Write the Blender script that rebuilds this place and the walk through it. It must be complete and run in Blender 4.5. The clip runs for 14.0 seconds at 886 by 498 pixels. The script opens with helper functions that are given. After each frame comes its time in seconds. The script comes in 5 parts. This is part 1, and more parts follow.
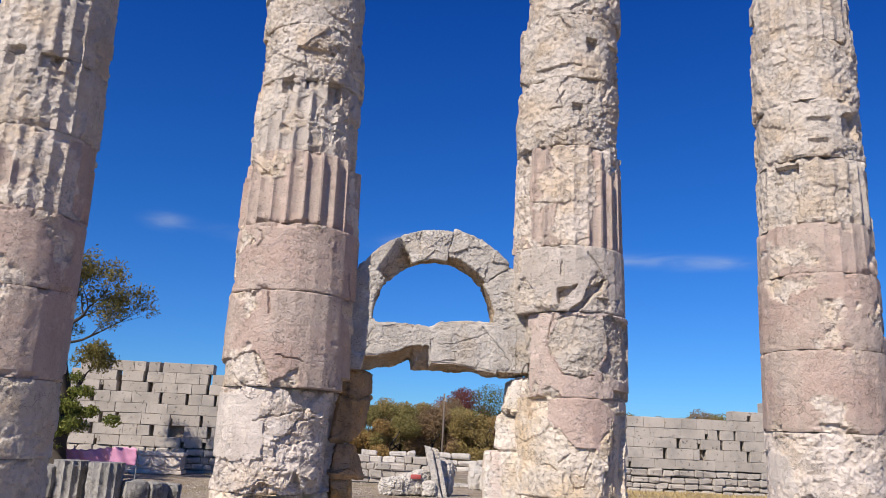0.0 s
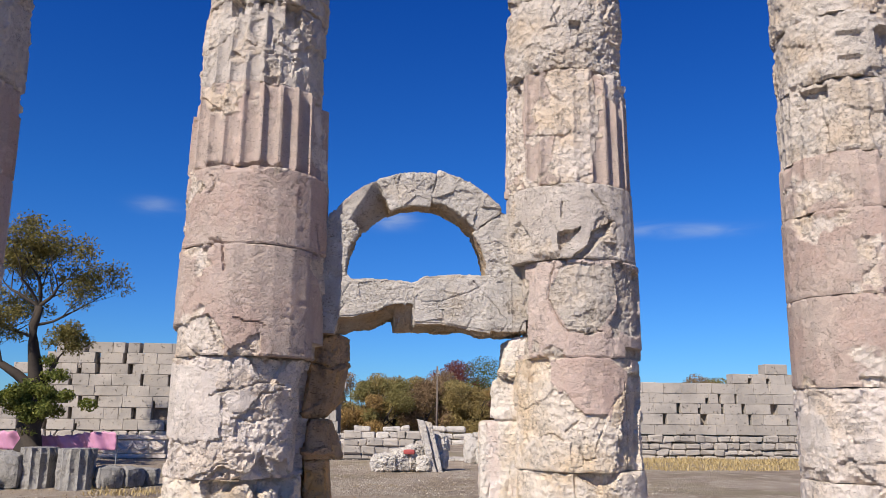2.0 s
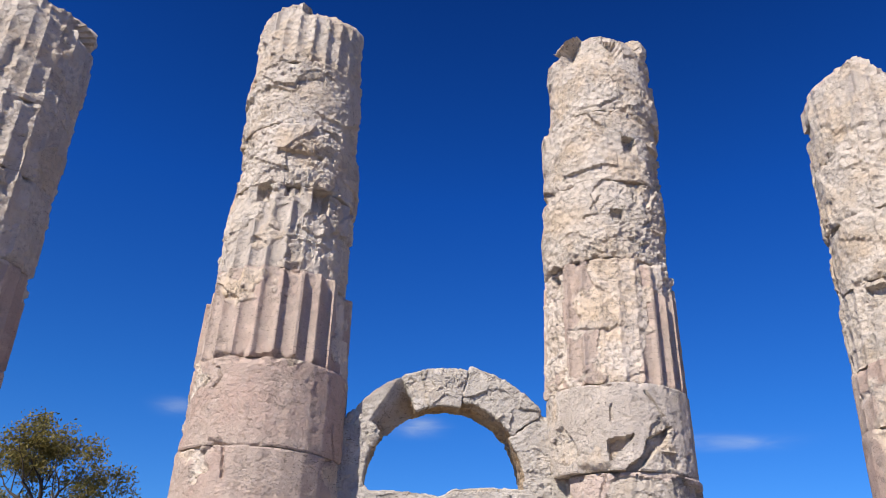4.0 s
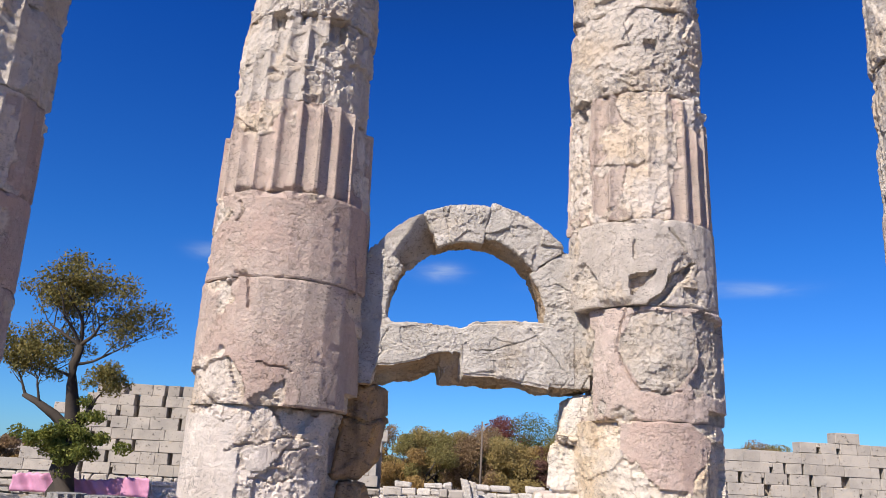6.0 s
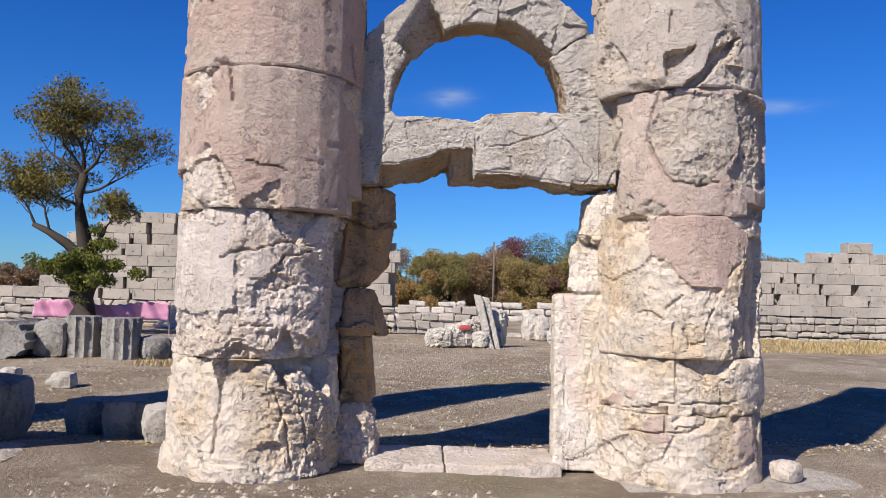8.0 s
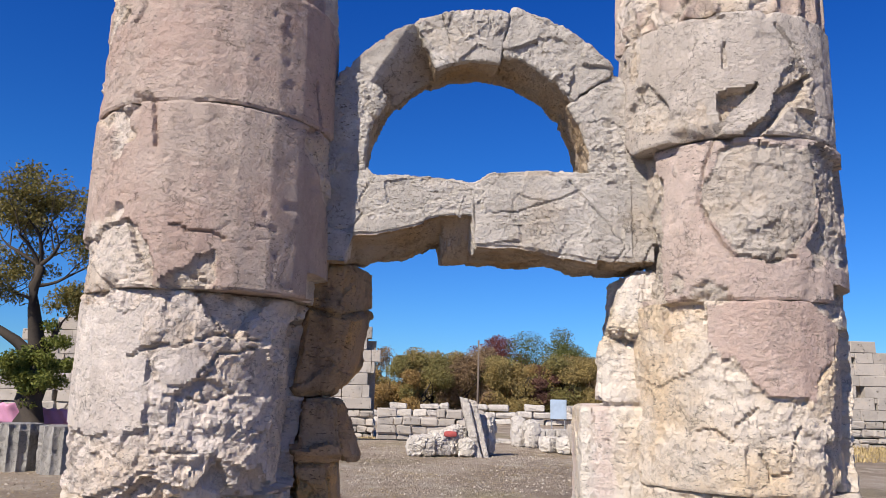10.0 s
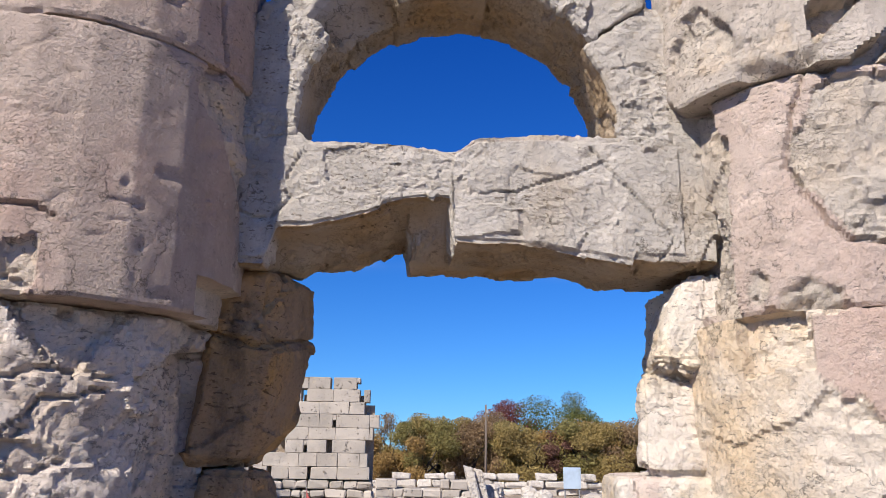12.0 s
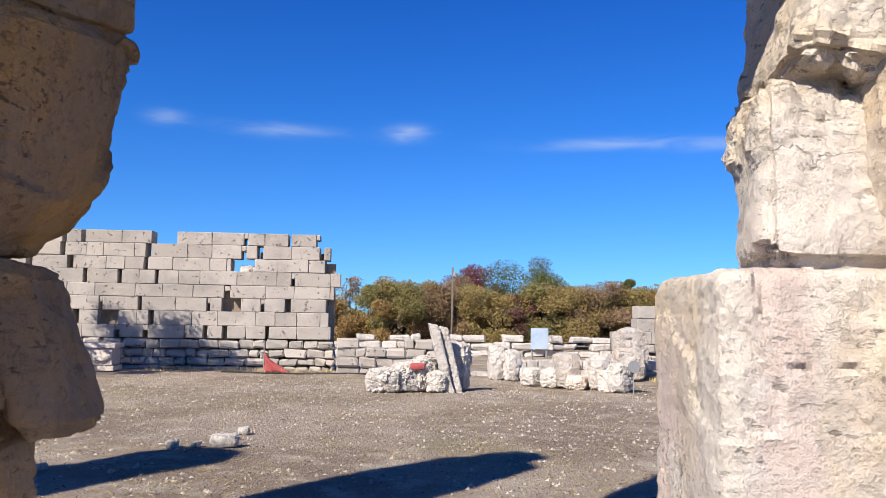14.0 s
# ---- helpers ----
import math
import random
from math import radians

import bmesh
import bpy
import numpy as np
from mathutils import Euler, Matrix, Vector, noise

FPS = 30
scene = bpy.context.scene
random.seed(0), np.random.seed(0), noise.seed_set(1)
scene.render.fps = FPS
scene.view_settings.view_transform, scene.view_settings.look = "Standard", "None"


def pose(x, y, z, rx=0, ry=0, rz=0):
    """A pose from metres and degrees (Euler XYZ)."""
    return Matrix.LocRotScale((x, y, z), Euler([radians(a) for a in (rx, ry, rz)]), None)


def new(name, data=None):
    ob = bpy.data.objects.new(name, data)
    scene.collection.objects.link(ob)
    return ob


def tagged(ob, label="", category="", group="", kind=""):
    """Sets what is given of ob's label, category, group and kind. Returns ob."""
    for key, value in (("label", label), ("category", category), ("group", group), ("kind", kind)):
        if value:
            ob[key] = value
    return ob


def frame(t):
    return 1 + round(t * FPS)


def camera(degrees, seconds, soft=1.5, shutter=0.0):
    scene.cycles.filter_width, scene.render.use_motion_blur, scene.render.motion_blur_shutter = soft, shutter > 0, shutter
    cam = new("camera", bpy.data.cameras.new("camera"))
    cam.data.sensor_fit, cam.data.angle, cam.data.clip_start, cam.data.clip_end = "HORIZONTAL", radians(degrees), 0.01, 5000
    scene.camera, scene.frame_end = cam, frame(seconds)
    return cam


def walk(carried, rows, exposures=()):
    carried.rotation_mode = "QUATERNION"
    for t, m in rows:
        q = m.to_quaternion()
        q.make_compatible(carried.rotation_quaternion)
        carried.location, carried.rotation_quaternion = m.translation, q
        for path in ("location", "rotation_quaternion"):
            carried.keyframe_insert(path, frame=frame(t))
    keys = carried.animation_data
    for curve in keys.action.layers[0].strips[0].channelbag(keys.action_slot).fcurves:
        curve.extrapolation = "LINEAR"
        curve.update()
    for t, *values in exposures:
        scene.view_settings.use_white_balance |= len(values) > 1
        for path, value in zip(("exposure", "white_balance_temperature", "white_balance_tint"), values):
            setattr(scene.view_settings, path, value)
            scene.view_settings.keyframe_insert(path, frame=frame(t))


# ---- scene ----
cam = camera(59.5, 14.0, 0.6)
METRES, EYE, TILT, LEAN, TURN = 8.0, 1.5, 0.0, 0.0, -5.13
ROWS = [
    (0.0, 0.0, 0.0, 0.0, -0.61, 13.52, -2.55),
    (0.5, 0.003, 0.0213, -0.0014, -0.39, 13.35, -2.02),
    (1.0, 0.0123, 0.0596, -0.0023, 0.19, 12.64, -0.95),
    (1.5, 0.0119, 0.1087, -0.0038, -0.6, 11.75, -0.39),
    (2.0, 0.0104, 0.1567, -0.0051, -0.95, 11.7, -0.64),
    (2.5, 0.0092, 0.2052, 0.0013, -0.3, 14.03, -1.11),
    (3.0, 0.005, 0.236, 0.0077, -0.19, 18.6, -1.63),
    (3.2, 0.0048, 0.2415, 0.0098, 0.1, 20.4, -1.72),
    (3.7, 0.0039, 0.2506, 0.0126, 0.4408, 24.5777, -1.9129),
    (4.25, 0.0047, 0.2571, 0.0148, 0.755, 27.525, -2.185),
    (4.8, 0.0062, 0.262, 0.0151, 1.1268, 27.3033, -2.4571),
    (5.3, 0.0068, 0.2665, 0.013, 1.62, 23.1, -2.65),
    (5.5, 0.007, 0.2694, 0.0116, 1.89, 20.39, -2.72),
    (6.0, 0.0052, 0.2749, 0.0064, 2.13, 15.45, -2.89),
    (6.5, 0.0088, 0.2828, -0.0003, 3.19, 10.57, -2.22),
    (7.0, 0.0089, 0.2974, -0.0101, 3.3, 6.05, -1.81),
    (7.2, 0.0082, 0.3085, -0.0122, 3.3, 4.32, -1.75),
    (7.7, 0.0047, 0.342, -0.0137, 3.1961, 2.4769, -1.6071),
    (8.2, -0.0009, 0.3804, -0.013, 3.0073, 3.1328, -1.4241),
    (8.75, -0.0074, 0.4279, -0.0109, 2.7419, 5.2821, -1.2588),
    (9.3, -0.0122, 0.4805, -0.0092, 2.46, 7.35, -1.22),
    (9.5, -0.0135, 0.5006, -0.0088, 2.36, 7.89, -1.25),
    (10.0, -0.0156, 0.5512, -0.0068, 1.72, 10.0, -1.47),
    (10.5, -0.0177, 0.5994, -0.0041, 1.11, 12.39, -2.06),
    (11.0, -0.0089, 0.6475, -0.0029, 1.28, 14.18, -2.72),
    (11.5, -0.0009, 0.6976, -0.0074, 1.65, 15.34, -2.07),
    (12.0, 0.0013, 0.7546, -0.0095, 2.39, 14.81, -0.87),
    (12.5, 0.009, 0.8171, -0.0179, 3.45, 11.96, -0.82),
    (13.0, 0.0041, 0.8738, -0.0254, 1.84, 9.09, -1.63),
    (13.5, 0.0043, 0.928, -0.0324, 1.41, 7.09, -1.68),
    (14.0, 0.0035, 0.9805, -0.0351, -0.01, 5.29, -0.93),
]
walk(cam, [(t, pose(0, 0, EYE, TILT, LEAN, TURN) @ pose(METRES * x, METRES * y, METRES * z, 90 + pitch, roll, yaw)) for t, x, y, z, yaw, pitch, roll in ROWS],
     ((0.0, 0.30), (3.0, 0.34), (5.5, 0.60), (6.1, 0.48), (6.5, 0.36), (9.5, 0.40), (12.0, 0.55), (13.5, 0.74), (14.0, 0.68)))

# ---------- light ----------
SUN_AZ, SUN_EL = 40.5, 40.0          # shadows fall SUN_AZ degrees to the right of +y
a, e = radians(SUN_AZ), radians(SUN_EL)
beam = Vector((math.sin(a) * math.cos(e), math.cos(a) * math.cos(e), -math.sin(e)))
sun = new("sun", bpy.data.lights.new("sun", "SUN"))
sun.data.energy, sun.data.angle, sun.data.color = 5.0, radians(0.55), (1.0, 0.905, 0.785)
sun.matrix_world = beam.to_track_quat("-Z", "Y").to_matrix().to_4x4()

world = bpy.data.worlds.new("sky")
scene.world = world
world.use_nodes = True
wn, wl = world.node_tree.nodes, world.node_tree.links
sky = wn.new("ShaderNodeTexSky")
sky.sky_type, sky.sun_disc = "NISHITA", False
sky.sun_elevation, sky.sun_rotation = e, math.pi + a
sky.altitude, sky.air_density, sky.dust_density, sky.ozone_density = 1200, 1.0, 0.25, 4.0
wn["Background"].inputs["Strength"].default_value = 0.056


def wmath(op, x, y=None, z=None):
    n = wn.new("ShaderNodeMath")
    n.operation = op
    for i, v in enumerate((x, y, z)):
        if v is None:
            continue
        if isinstance(v, (int, float)):
            n.inputs[i].default_value = v
        else:
            wl.new(v, n.inputs[i])
    return n.outputs[0]


# thin wisps of cirrus low in the sky
wc = wn.new("ShaderNodeTexCoord")
ws = wn.new("ShaderNodeSeparateXYZ")
wl.new(wc.outputs["Generated"], ws.inputs[0])
w_el = wmath("MULTIPLY", wmath("ARCSINE", ws.outputs[2]), 57.3)
w_az = wmath("MULTIPLY", wmath("ARCTAN2", ws.outputs[0], ws.outputs[1]), 57.3)
wcomb = wn.new("ShaderNodeCombineXYZ")
wl.new(wmath("MULTIPLY", w_az, 0.16), wcomb.inputs[0])
wl.new(wmath("MULTIPLY", w_el, 0.75), wcomb.inputs[1])
wnoise = wn.new("ShaderNodeTexNoise")
wnoise.inputs["Scale"].default_value, wnoise.inputs["Detail"].default_value, wnoise.inputs["Distortion"].default_value = 1.3, 7.0, 0.5
wl.new(wcomb.outputs[0], wnoise.inputs["Vector"])
cloud = 0.0
for az, el, wa, we, amount in ((-7.5, 13.5, 4.0, 0.45, 0.5), (-15.0, 13.8, 1.2, 0.5, 0.55), (2.2, 13.7, 1.5, 0.55, 0.85), (18.0, 12.9, 5.5, 0.4, 0.6), (24.5, 12.5, 2.6, 0.4, 0.6)):
    dx = wmath("DIVIDE", wmath("SUBTRACT", w_az, az), wa)
    dy = wmath("DIVIDE", wmath("SUBTRACT", w_el, el), we)
    fall = wmath("EXPONENT", wmath("MULTIPLY", wmath("ADD", wmath("MULTIPLY", dx, dx), wmath("MULTIPLY", dy, dy)), -1.0))
    cloud = wmath("ADD", cloud, wmath("MULTIPLY", fall, amount))
cloud = wmath("MULTIPLY", cloud, wmath("MULTIPLY", wmath("SUBTRACT", wnoise.outputs["Fac"], 0.3), 1.6))
cloud = wmath("MINIMUM", wmath("MAXIMUM", cloud, 0.0), 0.8)
wmix = wn.new("ShaderNodeMix")
wmix.data_type = "RGBA"
wl.new(cloud, wmix.inputs[0])
tint = wn.new("ShaderNodeMix")
tint.data_type, tint.blend_type = "RGBA", "MULTIPLY"
tint.inputs[0].default_value = 1.0
deep = wn.new("ShaderNodeValToRGB")
deep.color_ramp.elements[0].position, deep.color_ramp.elements[0].color = 0.02, (0.50, 0.98, 1.58, 1)
deep.color_ramp.elements[1].position, deep.color_ramp.elements[1].color = 0.80, (0.05, 0.34, 1.05, 1)
mid = deep.color_ramp.elements.new(0.26)
mid.color = (0.24, 0.86, 1.74, 1)
mid = deep.color_ramp.elements.new(0.50)
mid.color = (0.10, 0.67, 1.80, 1)
wl.new(ws.outputs[2], deep.inputs[0])
wl.new(deep.outputs[0], tint.inputs[7])
wl.new(sky.outputs[0], tint.inputs[6])
wl.new(tint.outputs[2], wmix.inputs[6])
wmix.inputs[7].default_value = (7.5, 8.6, 10.0, 1)
wl.new(wmix.outputs[2], wn["Background"].inputs["Color"])


# ---------- vector noise ----------
_rng = np.random.RandomState(7)
_perm = np.concatenate([_rng.permutation(512)] * 3)
_grad = _rng.normal(size=(512, 3))
_grad /= np.linalg.norm(_grad, axis=1)[:, None]
_cell = _rng.rand(512, 6)


def hash3(i):
    i = i & 511
    return _perm[_perm[_perm[i[..., 0]] + i[..., 1]] + i[..., 2]]


def perlin(p):
    i = np.floor(p).astype(int)
    f = p - i
    u = f * f * f * (f * (f * 6 - 15) + 10)
    out = 0
    for c in range(8):
        o = np.array([c & 1, (c >> 1) & 1, c >> 2])
        g = _grad[hash3(i + o) % 512]
        w = np.prod(np.where(o, u, 1 - u), axis=-1)
        out = out + w * np.sum(g * (f - o), axis=-1)
    return out * 1.6


def fbm(p, octaves=4, gain=0.5):
    out, amp, p = 0, 1.0, np.array(p, float)
    for k in range(octaves):
        out = out + amp * perlin(p)
        p, amp = p * 2.03 + 17.3, amp * gain
    return out


def chips(p):
    """Facets of broken stone: each random cell is a tilted plane, about -1 to 1."""
    i = np.floor(p).astype(int)
    best = np.full(p.shape[:-1], 9.0)
    val = np.zeros(p.shape[:-1])
    for c in range(27):
        o = np.array([c % 3 - 1, (c // 3) % 3 - 1, c // 9 - 1])
        r = _cell[hash3(i + o) % 512]
        d = p - (i + o + r[..., :3])
        dist = np.sum(d * d, axis=-1)
        v = (r[..., 3] - 0.5) * 1.1 + d[..., 0] * (r[..., 4] - 0.5) * 1.5 + d[..., 1] * (r[..., 5] - 0.5) * 1.5 + d[..., 2] * (r[..., 3] * 7 % 1 - 0.5) * 1.5
        near = dist < best
        best, val = np.where(near, dist, best), np.where(near, v, val)
    return val


def step(lo, hi, x):
    t = np.clip((x - lo) / (hi - lo), 0, 1)
    return t * t * (3 - 2 * t)


def broken(p, seed=0.0, size=1.0):
    """Relief of a broken limestone face in metres, mostly negative."""
    q = p / size + seed
    warp = q + 0.05 * np.stack([perlin(q * 3 + 5), perlin(q * 3 + 31), perlin(q * 3 + 77)], -1)
    flat = warp * np.array([1.0, 1.0, 1.3])
    calm = 0.35 + 0.65 * step(-0.25, 0.25, perlin(q * 1.3 + 60))
    h = 0.036 * chips(flat * 1.7) + calm * (0.027 * chips(flat * 4.3 + 9) + 0.015 * chips(warp * 11 + 3) + 0.007 * chips(warp * 23 + 13)) + 0.018 * fbm(q * 1.3, 3)
    h = h + (0.3 + 0.7 * calm) * 0.010 * fbm(q * np.array([13, 13, 22]), 3, 0.75)
    return size * h


# ---------- materials ----------
class Mat:
    """A node material with short hand for its nodes."""

    def __init__(self, name, rough=0.9):
        self.m = bpy.data.materials.new(name)
        self.m.use_nodes = True
        self.n, self.l = self.m.node_tree.nodes, self.m.node_tree.links
        self.b = self.n["Principled BSDF"]
        self.b.inputs["Roughness"].default_value = rough
        self.b.inputs["Specular IOR Level"].default_value = 0.25
        self.c = self.n.new("ShaderNodeTexCoord").outputs["Object"]

    def put(self, v, sock):
        if hasattr(v, "is_linked"):
            self.l.new(v, sock)
        elif isinstance(v, tuple):
            sock.default_value = (*v[:3], 1.0)
        else:
            sock.default_value = v

    def world_coords(self):
        self.c = self.n.new("ShaderNodeNewGeometry").outputs["Position"]
        return self

    def noise(self, scale, detail=5.0, rough=0.6, stretch=None):
        t = self.n.new("ShaderNodeTexNoise")
        t.inputs["Scale"].default_value, t.inputs["Detail"].default_value, t.inputs["Roughness"].default_value = scale, detail, rough
        c = self.c
        if stretch:
            g = self.n.new("ShaderNodeMapping")
            g.inputs["Scale"].default_value = stretch
            self.l.new(c, g.inputs["Vector"])
            c = g.outputs[0]
        self.l.new(c, t.inputs["Vector"])
        return t.outputs["Fac"]

    def cells(self, scale, feature="F1", out="Distance"):
        t = self.n.new("ShaderNodeTexVoronoi")
        t.feature = feature
        t.inputs["Scale"].default_value = scale
        self.l.new(self.c, t.inputs["Vector"])
        return t.outputs[out]

    def ramp(self, v, lo, hi, a=0.0, b=1.0):
        t = self.n.new("ShaderNodeMapRange")
        t.interpolation_type = "SMOOTHSTEP"
        for k, x in zip(range(5), (v, lo, hi, a, b)):
            self.put(x, t.inputs[k])
        return t.outputs[0]

    def math(self, op, x, y=0.0):
        t = self.n.new("ShaderNodeMath")
        t.operation = op
        self.put(x, t.inputs[0]), self.put(y, t.inputs[1])
        return t.outputs[0]

    def mix(self, f, x, y, blend="MIX"):
        t = self.n.new("ShaderNodeMix")
        t.data_type, t.blend_type = "RGBA", blend
        self.put(f, t.inputs[0]), self.put(x, t.inputs[6]), self.put(y, t.inputs[7])
        return t.outputs[2]

    def attr(self, name):
        t = self.n.new("ShaderNodeAttribute")
        t.attribute_name = name
        return t.outputs["Fac"]

    def random(self):
        return self.n.new("ShaderNodeObjectInfo").outputs["Random"]

    def island(self):
        return self.n.new("ShaderNodeNewGeometry").outputs["Random Per Island"]

    def bump(self, height, strength=0.5, dist=0.01):
        t = self.n.new("ShaderNodeBump")
        t.inputs["Strength"].default_value, t.inputs["Distance"].default_value = strength, dist
        self.l.new(height, t.inputs["Height"])
        if self.b.inputs["Normal"].is_linked:
            self.l.new(self.b.inputs["Normal"].links[0].from_socket, t.inputs["Normal"])
        self.l.new(t.outputs[0], self.b.inputs["Normal"])
        return self

    def done(self, colour):
        self.put(colour, self.b.inputs["Base Color"])
        return self.m


def stone(name, skin_a, skin_b, raw_a, raw_b, patina, patina_amount=0.5, lichen=0.3):
    """Limestone: a dressed skin (attribute worn = 0) and the raw break under it (worn = 1), with grey patina, ochre stains, hair cracks and pits."""
    m = Mat(name, 0.92)
    worn = m.attr("worn")
    mid = m.noise(5.5, 8, 0.68)
    fine = m.noise(31, 8, 0.72)
    skin = m.mix(m.ramp(m.noise(1.2, 6), 0.40, 0.60), skin_a, skin_b)
    skin = m.mix(m.ramp(m.noise(10, 7, 0.7), 0.5, 0.62, 0.0, 0.35), skin, tuple(c * 0.78 for c in skin_b))
    skin = m.mix(m.ramp(mid, 0.5, 0.68, 0.0, 0.55), skin, tuple(min(1, c * 1.4) for c in skin_b))
    skin = m.mix(m.ramp(m.noise(2.6, 7, 0.7, (1, 1, 0.3)), 0.5, 0.7, 0.0, 0.5), skin, tuple(c * 0.72 for c in skin_a))
    raw = m.mix(m.ramp(m.noise(2.1, 6), 0.42, 0.66), raw_a, raw_b)
    raw = m.mix(m.ramp(mid, 0.45, 0.7, 0.0, 0.5), raw, tuple(c * 0.68 for c in raw_a))
    raw = m.mix(m.ramp(mid, 0.36, 0.22, 0.0, 0.6), raw, tuple(min(0.85, c * 1.28) for c in raw_a))
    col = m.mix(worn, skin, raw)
    col = m.mix(m.ramp(m.noise(3.0, 8, 0.7, (1, 1, 0.4)), 0.52, 0.70, 0.0, patina_amount), col, patina)
    col = m.mix(m.ramp(fine, 0.56, 0.70, 0.0, 0.35 + lichen), col, tuple(c * 0.5 for c in patina))
    col = m.mix(m.ramp(fine, 0.42, 0.26, 0.0, 0.45), col, tuple(min(0.9, c * 1.3) for c in raw_a))
    busy = m.ramp(m.noise(1.9, 4), 0.44, 0.60)
    nick = m.math("MULTIPLY", m.ramp(m.noise(26, 4, 0.55, (1, 1, 2.6)), 0.60, 0.66), busy)
    col = m.mix(m.math("MULTIPLY", nick, 0.7), col, tuple(c * 0.28 for c in raw_a))
    grit = m.noise(58, 3, 0.6)
    col = m.mix(m.math("MULTIPLY", m.ramp(grit, 0.58, 0.68, 0.0, 0.35), busy), col, tuple(c * 0.45 for c in raw_a))
    web = m.noise(1.9, 7, 0.62)
    crack = m.ramp(m.math("ABSOLUTE", m.math("SUBTRACT", web, 0.5)), 0.0, 0.006, 1.0, 0.0)
    crack = m.math("MULTIPLY", crack, m.ramp(m.noise(1.5, 3), 0.50, 0.58))
    col = m.mix(m.math("MULTIPLY", crack, 0.55), col, tuple(c * 0.22 for c in raw_a))
    scratch = m.ramp(m.math("ABSOLUTE", m.math("SUBTRACT", m.noise(7, 9, 0.72, (1, 1, 1.7)), 0.5)), 0.0, 0.016, 1.0, 0.0)
    scratch = m.math("MULTIPLY", scratch, m.math("MULTIPLY", m.math("ADD", m.math("MULTIPLY", worn, 0.5), 0.5), m.ramp(m.noise(2.7, 4), 0.47, 0.60)))
    # crevice shade painted into the colour along the scratch lines
    col = m.mix(m.math("MULTIPLY", scratch, 0.5), col, tuple(c * 0.35 for c in raw_a))
    m.bump(m.math("SUBTRACT", 1.0, scratch), 0.6, 0.015)
    m.bump(m.math("MULTIPLY", m.cells(13), worn), 0.7, 0.05)
    m.bump(m.noise(9, 8, 0.7), 0.6, 0.07)
    m.bump(fine, 0.75, 0.034)
    m.bump(m.math("MULTIPLY", grit, busy), 0.6, 0.014)
    m.bump(m.noise(95, 5, 0.7), 0.5, 0.008)
    m.bump(m.math("SUBTRACT", 1.0, nick), 0.6, 0.012)
    m.bump(m.math("SUBTRACT", 1.0, crack), 0.7, 0.02)
    return m.done(col)


PINK = stone("pink_skinned_limestone", (0.54, 0.40, 0.34), (0.535, 0.435, 0.375), (0.74, 0.65, 0.57), (0.69, 0.56, 0.43), (0.45, 0.405, 0.365), 0.35, 0.1)
CREAM = stone("cream_limestone", (0.58, 0.43, 0.365), (0.60, 0.475, 0.41), (0.80, 0.705, 0.60), (0.76, 0.60, 0.42), (0.52, 0.46, 0.40), 0.3, 0.1)
WHITE = stone("white_limestone", (0.66, 0.58, 0.52), (0.71, 0.64, 0.58), (0.79, 0.70, 0.63), (0.73, 0.61, 0.50), (0.46, 0.42, 0.385), 0.4, 0.12)
GREY = stone("grey_weathered_limestone", (0.44, 0.40, 0.365), (0.49, 0.45, 0.41), (0.545, 0.50, 0.45), (0.57, 0.465, 0.355), (0.27, 0.255, 0.24), 0.55, 0.35)
DULL = stone("dull_greyed_limestone", (0.55, 0.485, 0.43), (0.60, 0.535, 0.475), (0.66, 0.59, 0.52), (0.62, 0.51, 0.40), (0.36, 0.33, 0.30), 0.4, 0.2)
BRIGHT = stone("bright_cream_limestone", (0.78, 0.64, 0.56), (0.84, 0.76, 0.675), (0.85, 0.775, 0.68), (0.80, 0.67, 0.50), (0.70, 0.585, 0.51), 0.25, -0.15)
BLUSH = stone("blush_skinned_grey_limestone", (0.59, 0.465, 0.405), (0.60, 0.50, 0.445), (0.57, 0.51, 0.45), (0.61, 0.52, 0.43), (0.42, 0.38, 0.34), 0.3, 0.1)
OCHRE = stone("grey_limestone_broken_and_shaded_to_ochre", (0.53, 0.49, 0.445), (0.585, 0.54, 0.49), (0.46, 0.35, 0.235), (0.50, 0.34, 0.18), (0.34, 0.315, 0.29), 0.45, 0.25)
BROWN = stone("brown_stained_limestone", (0.44, 0.31, 0.20), (0.52, 0.39, 0.27), (0.46, 0.31, 0.18), (0.74, 0.43, 0.14), (0.14, 0.10, 0.07), 0.7, 0.05)
BLACKENED = stone("lichen_and_shade_blackened_limestone", (0.26, 0.25, 0.235), (0.36, 0.345, 0.32), (0.42, 0.40, 0.375), (0.28, 0.265, 0.24), (0.06, 0.058, 0.055), 0.85, 0.5)
PALE = stone("bleached_field_stone", (0.56, 0.525, 0.48), (0.60, 0.56, 0.51), (0.64, 0.60, 0.545), (0.58, 0.515, 0.44), (0.18, 0.17, 0.165), 0.6, 0.3)


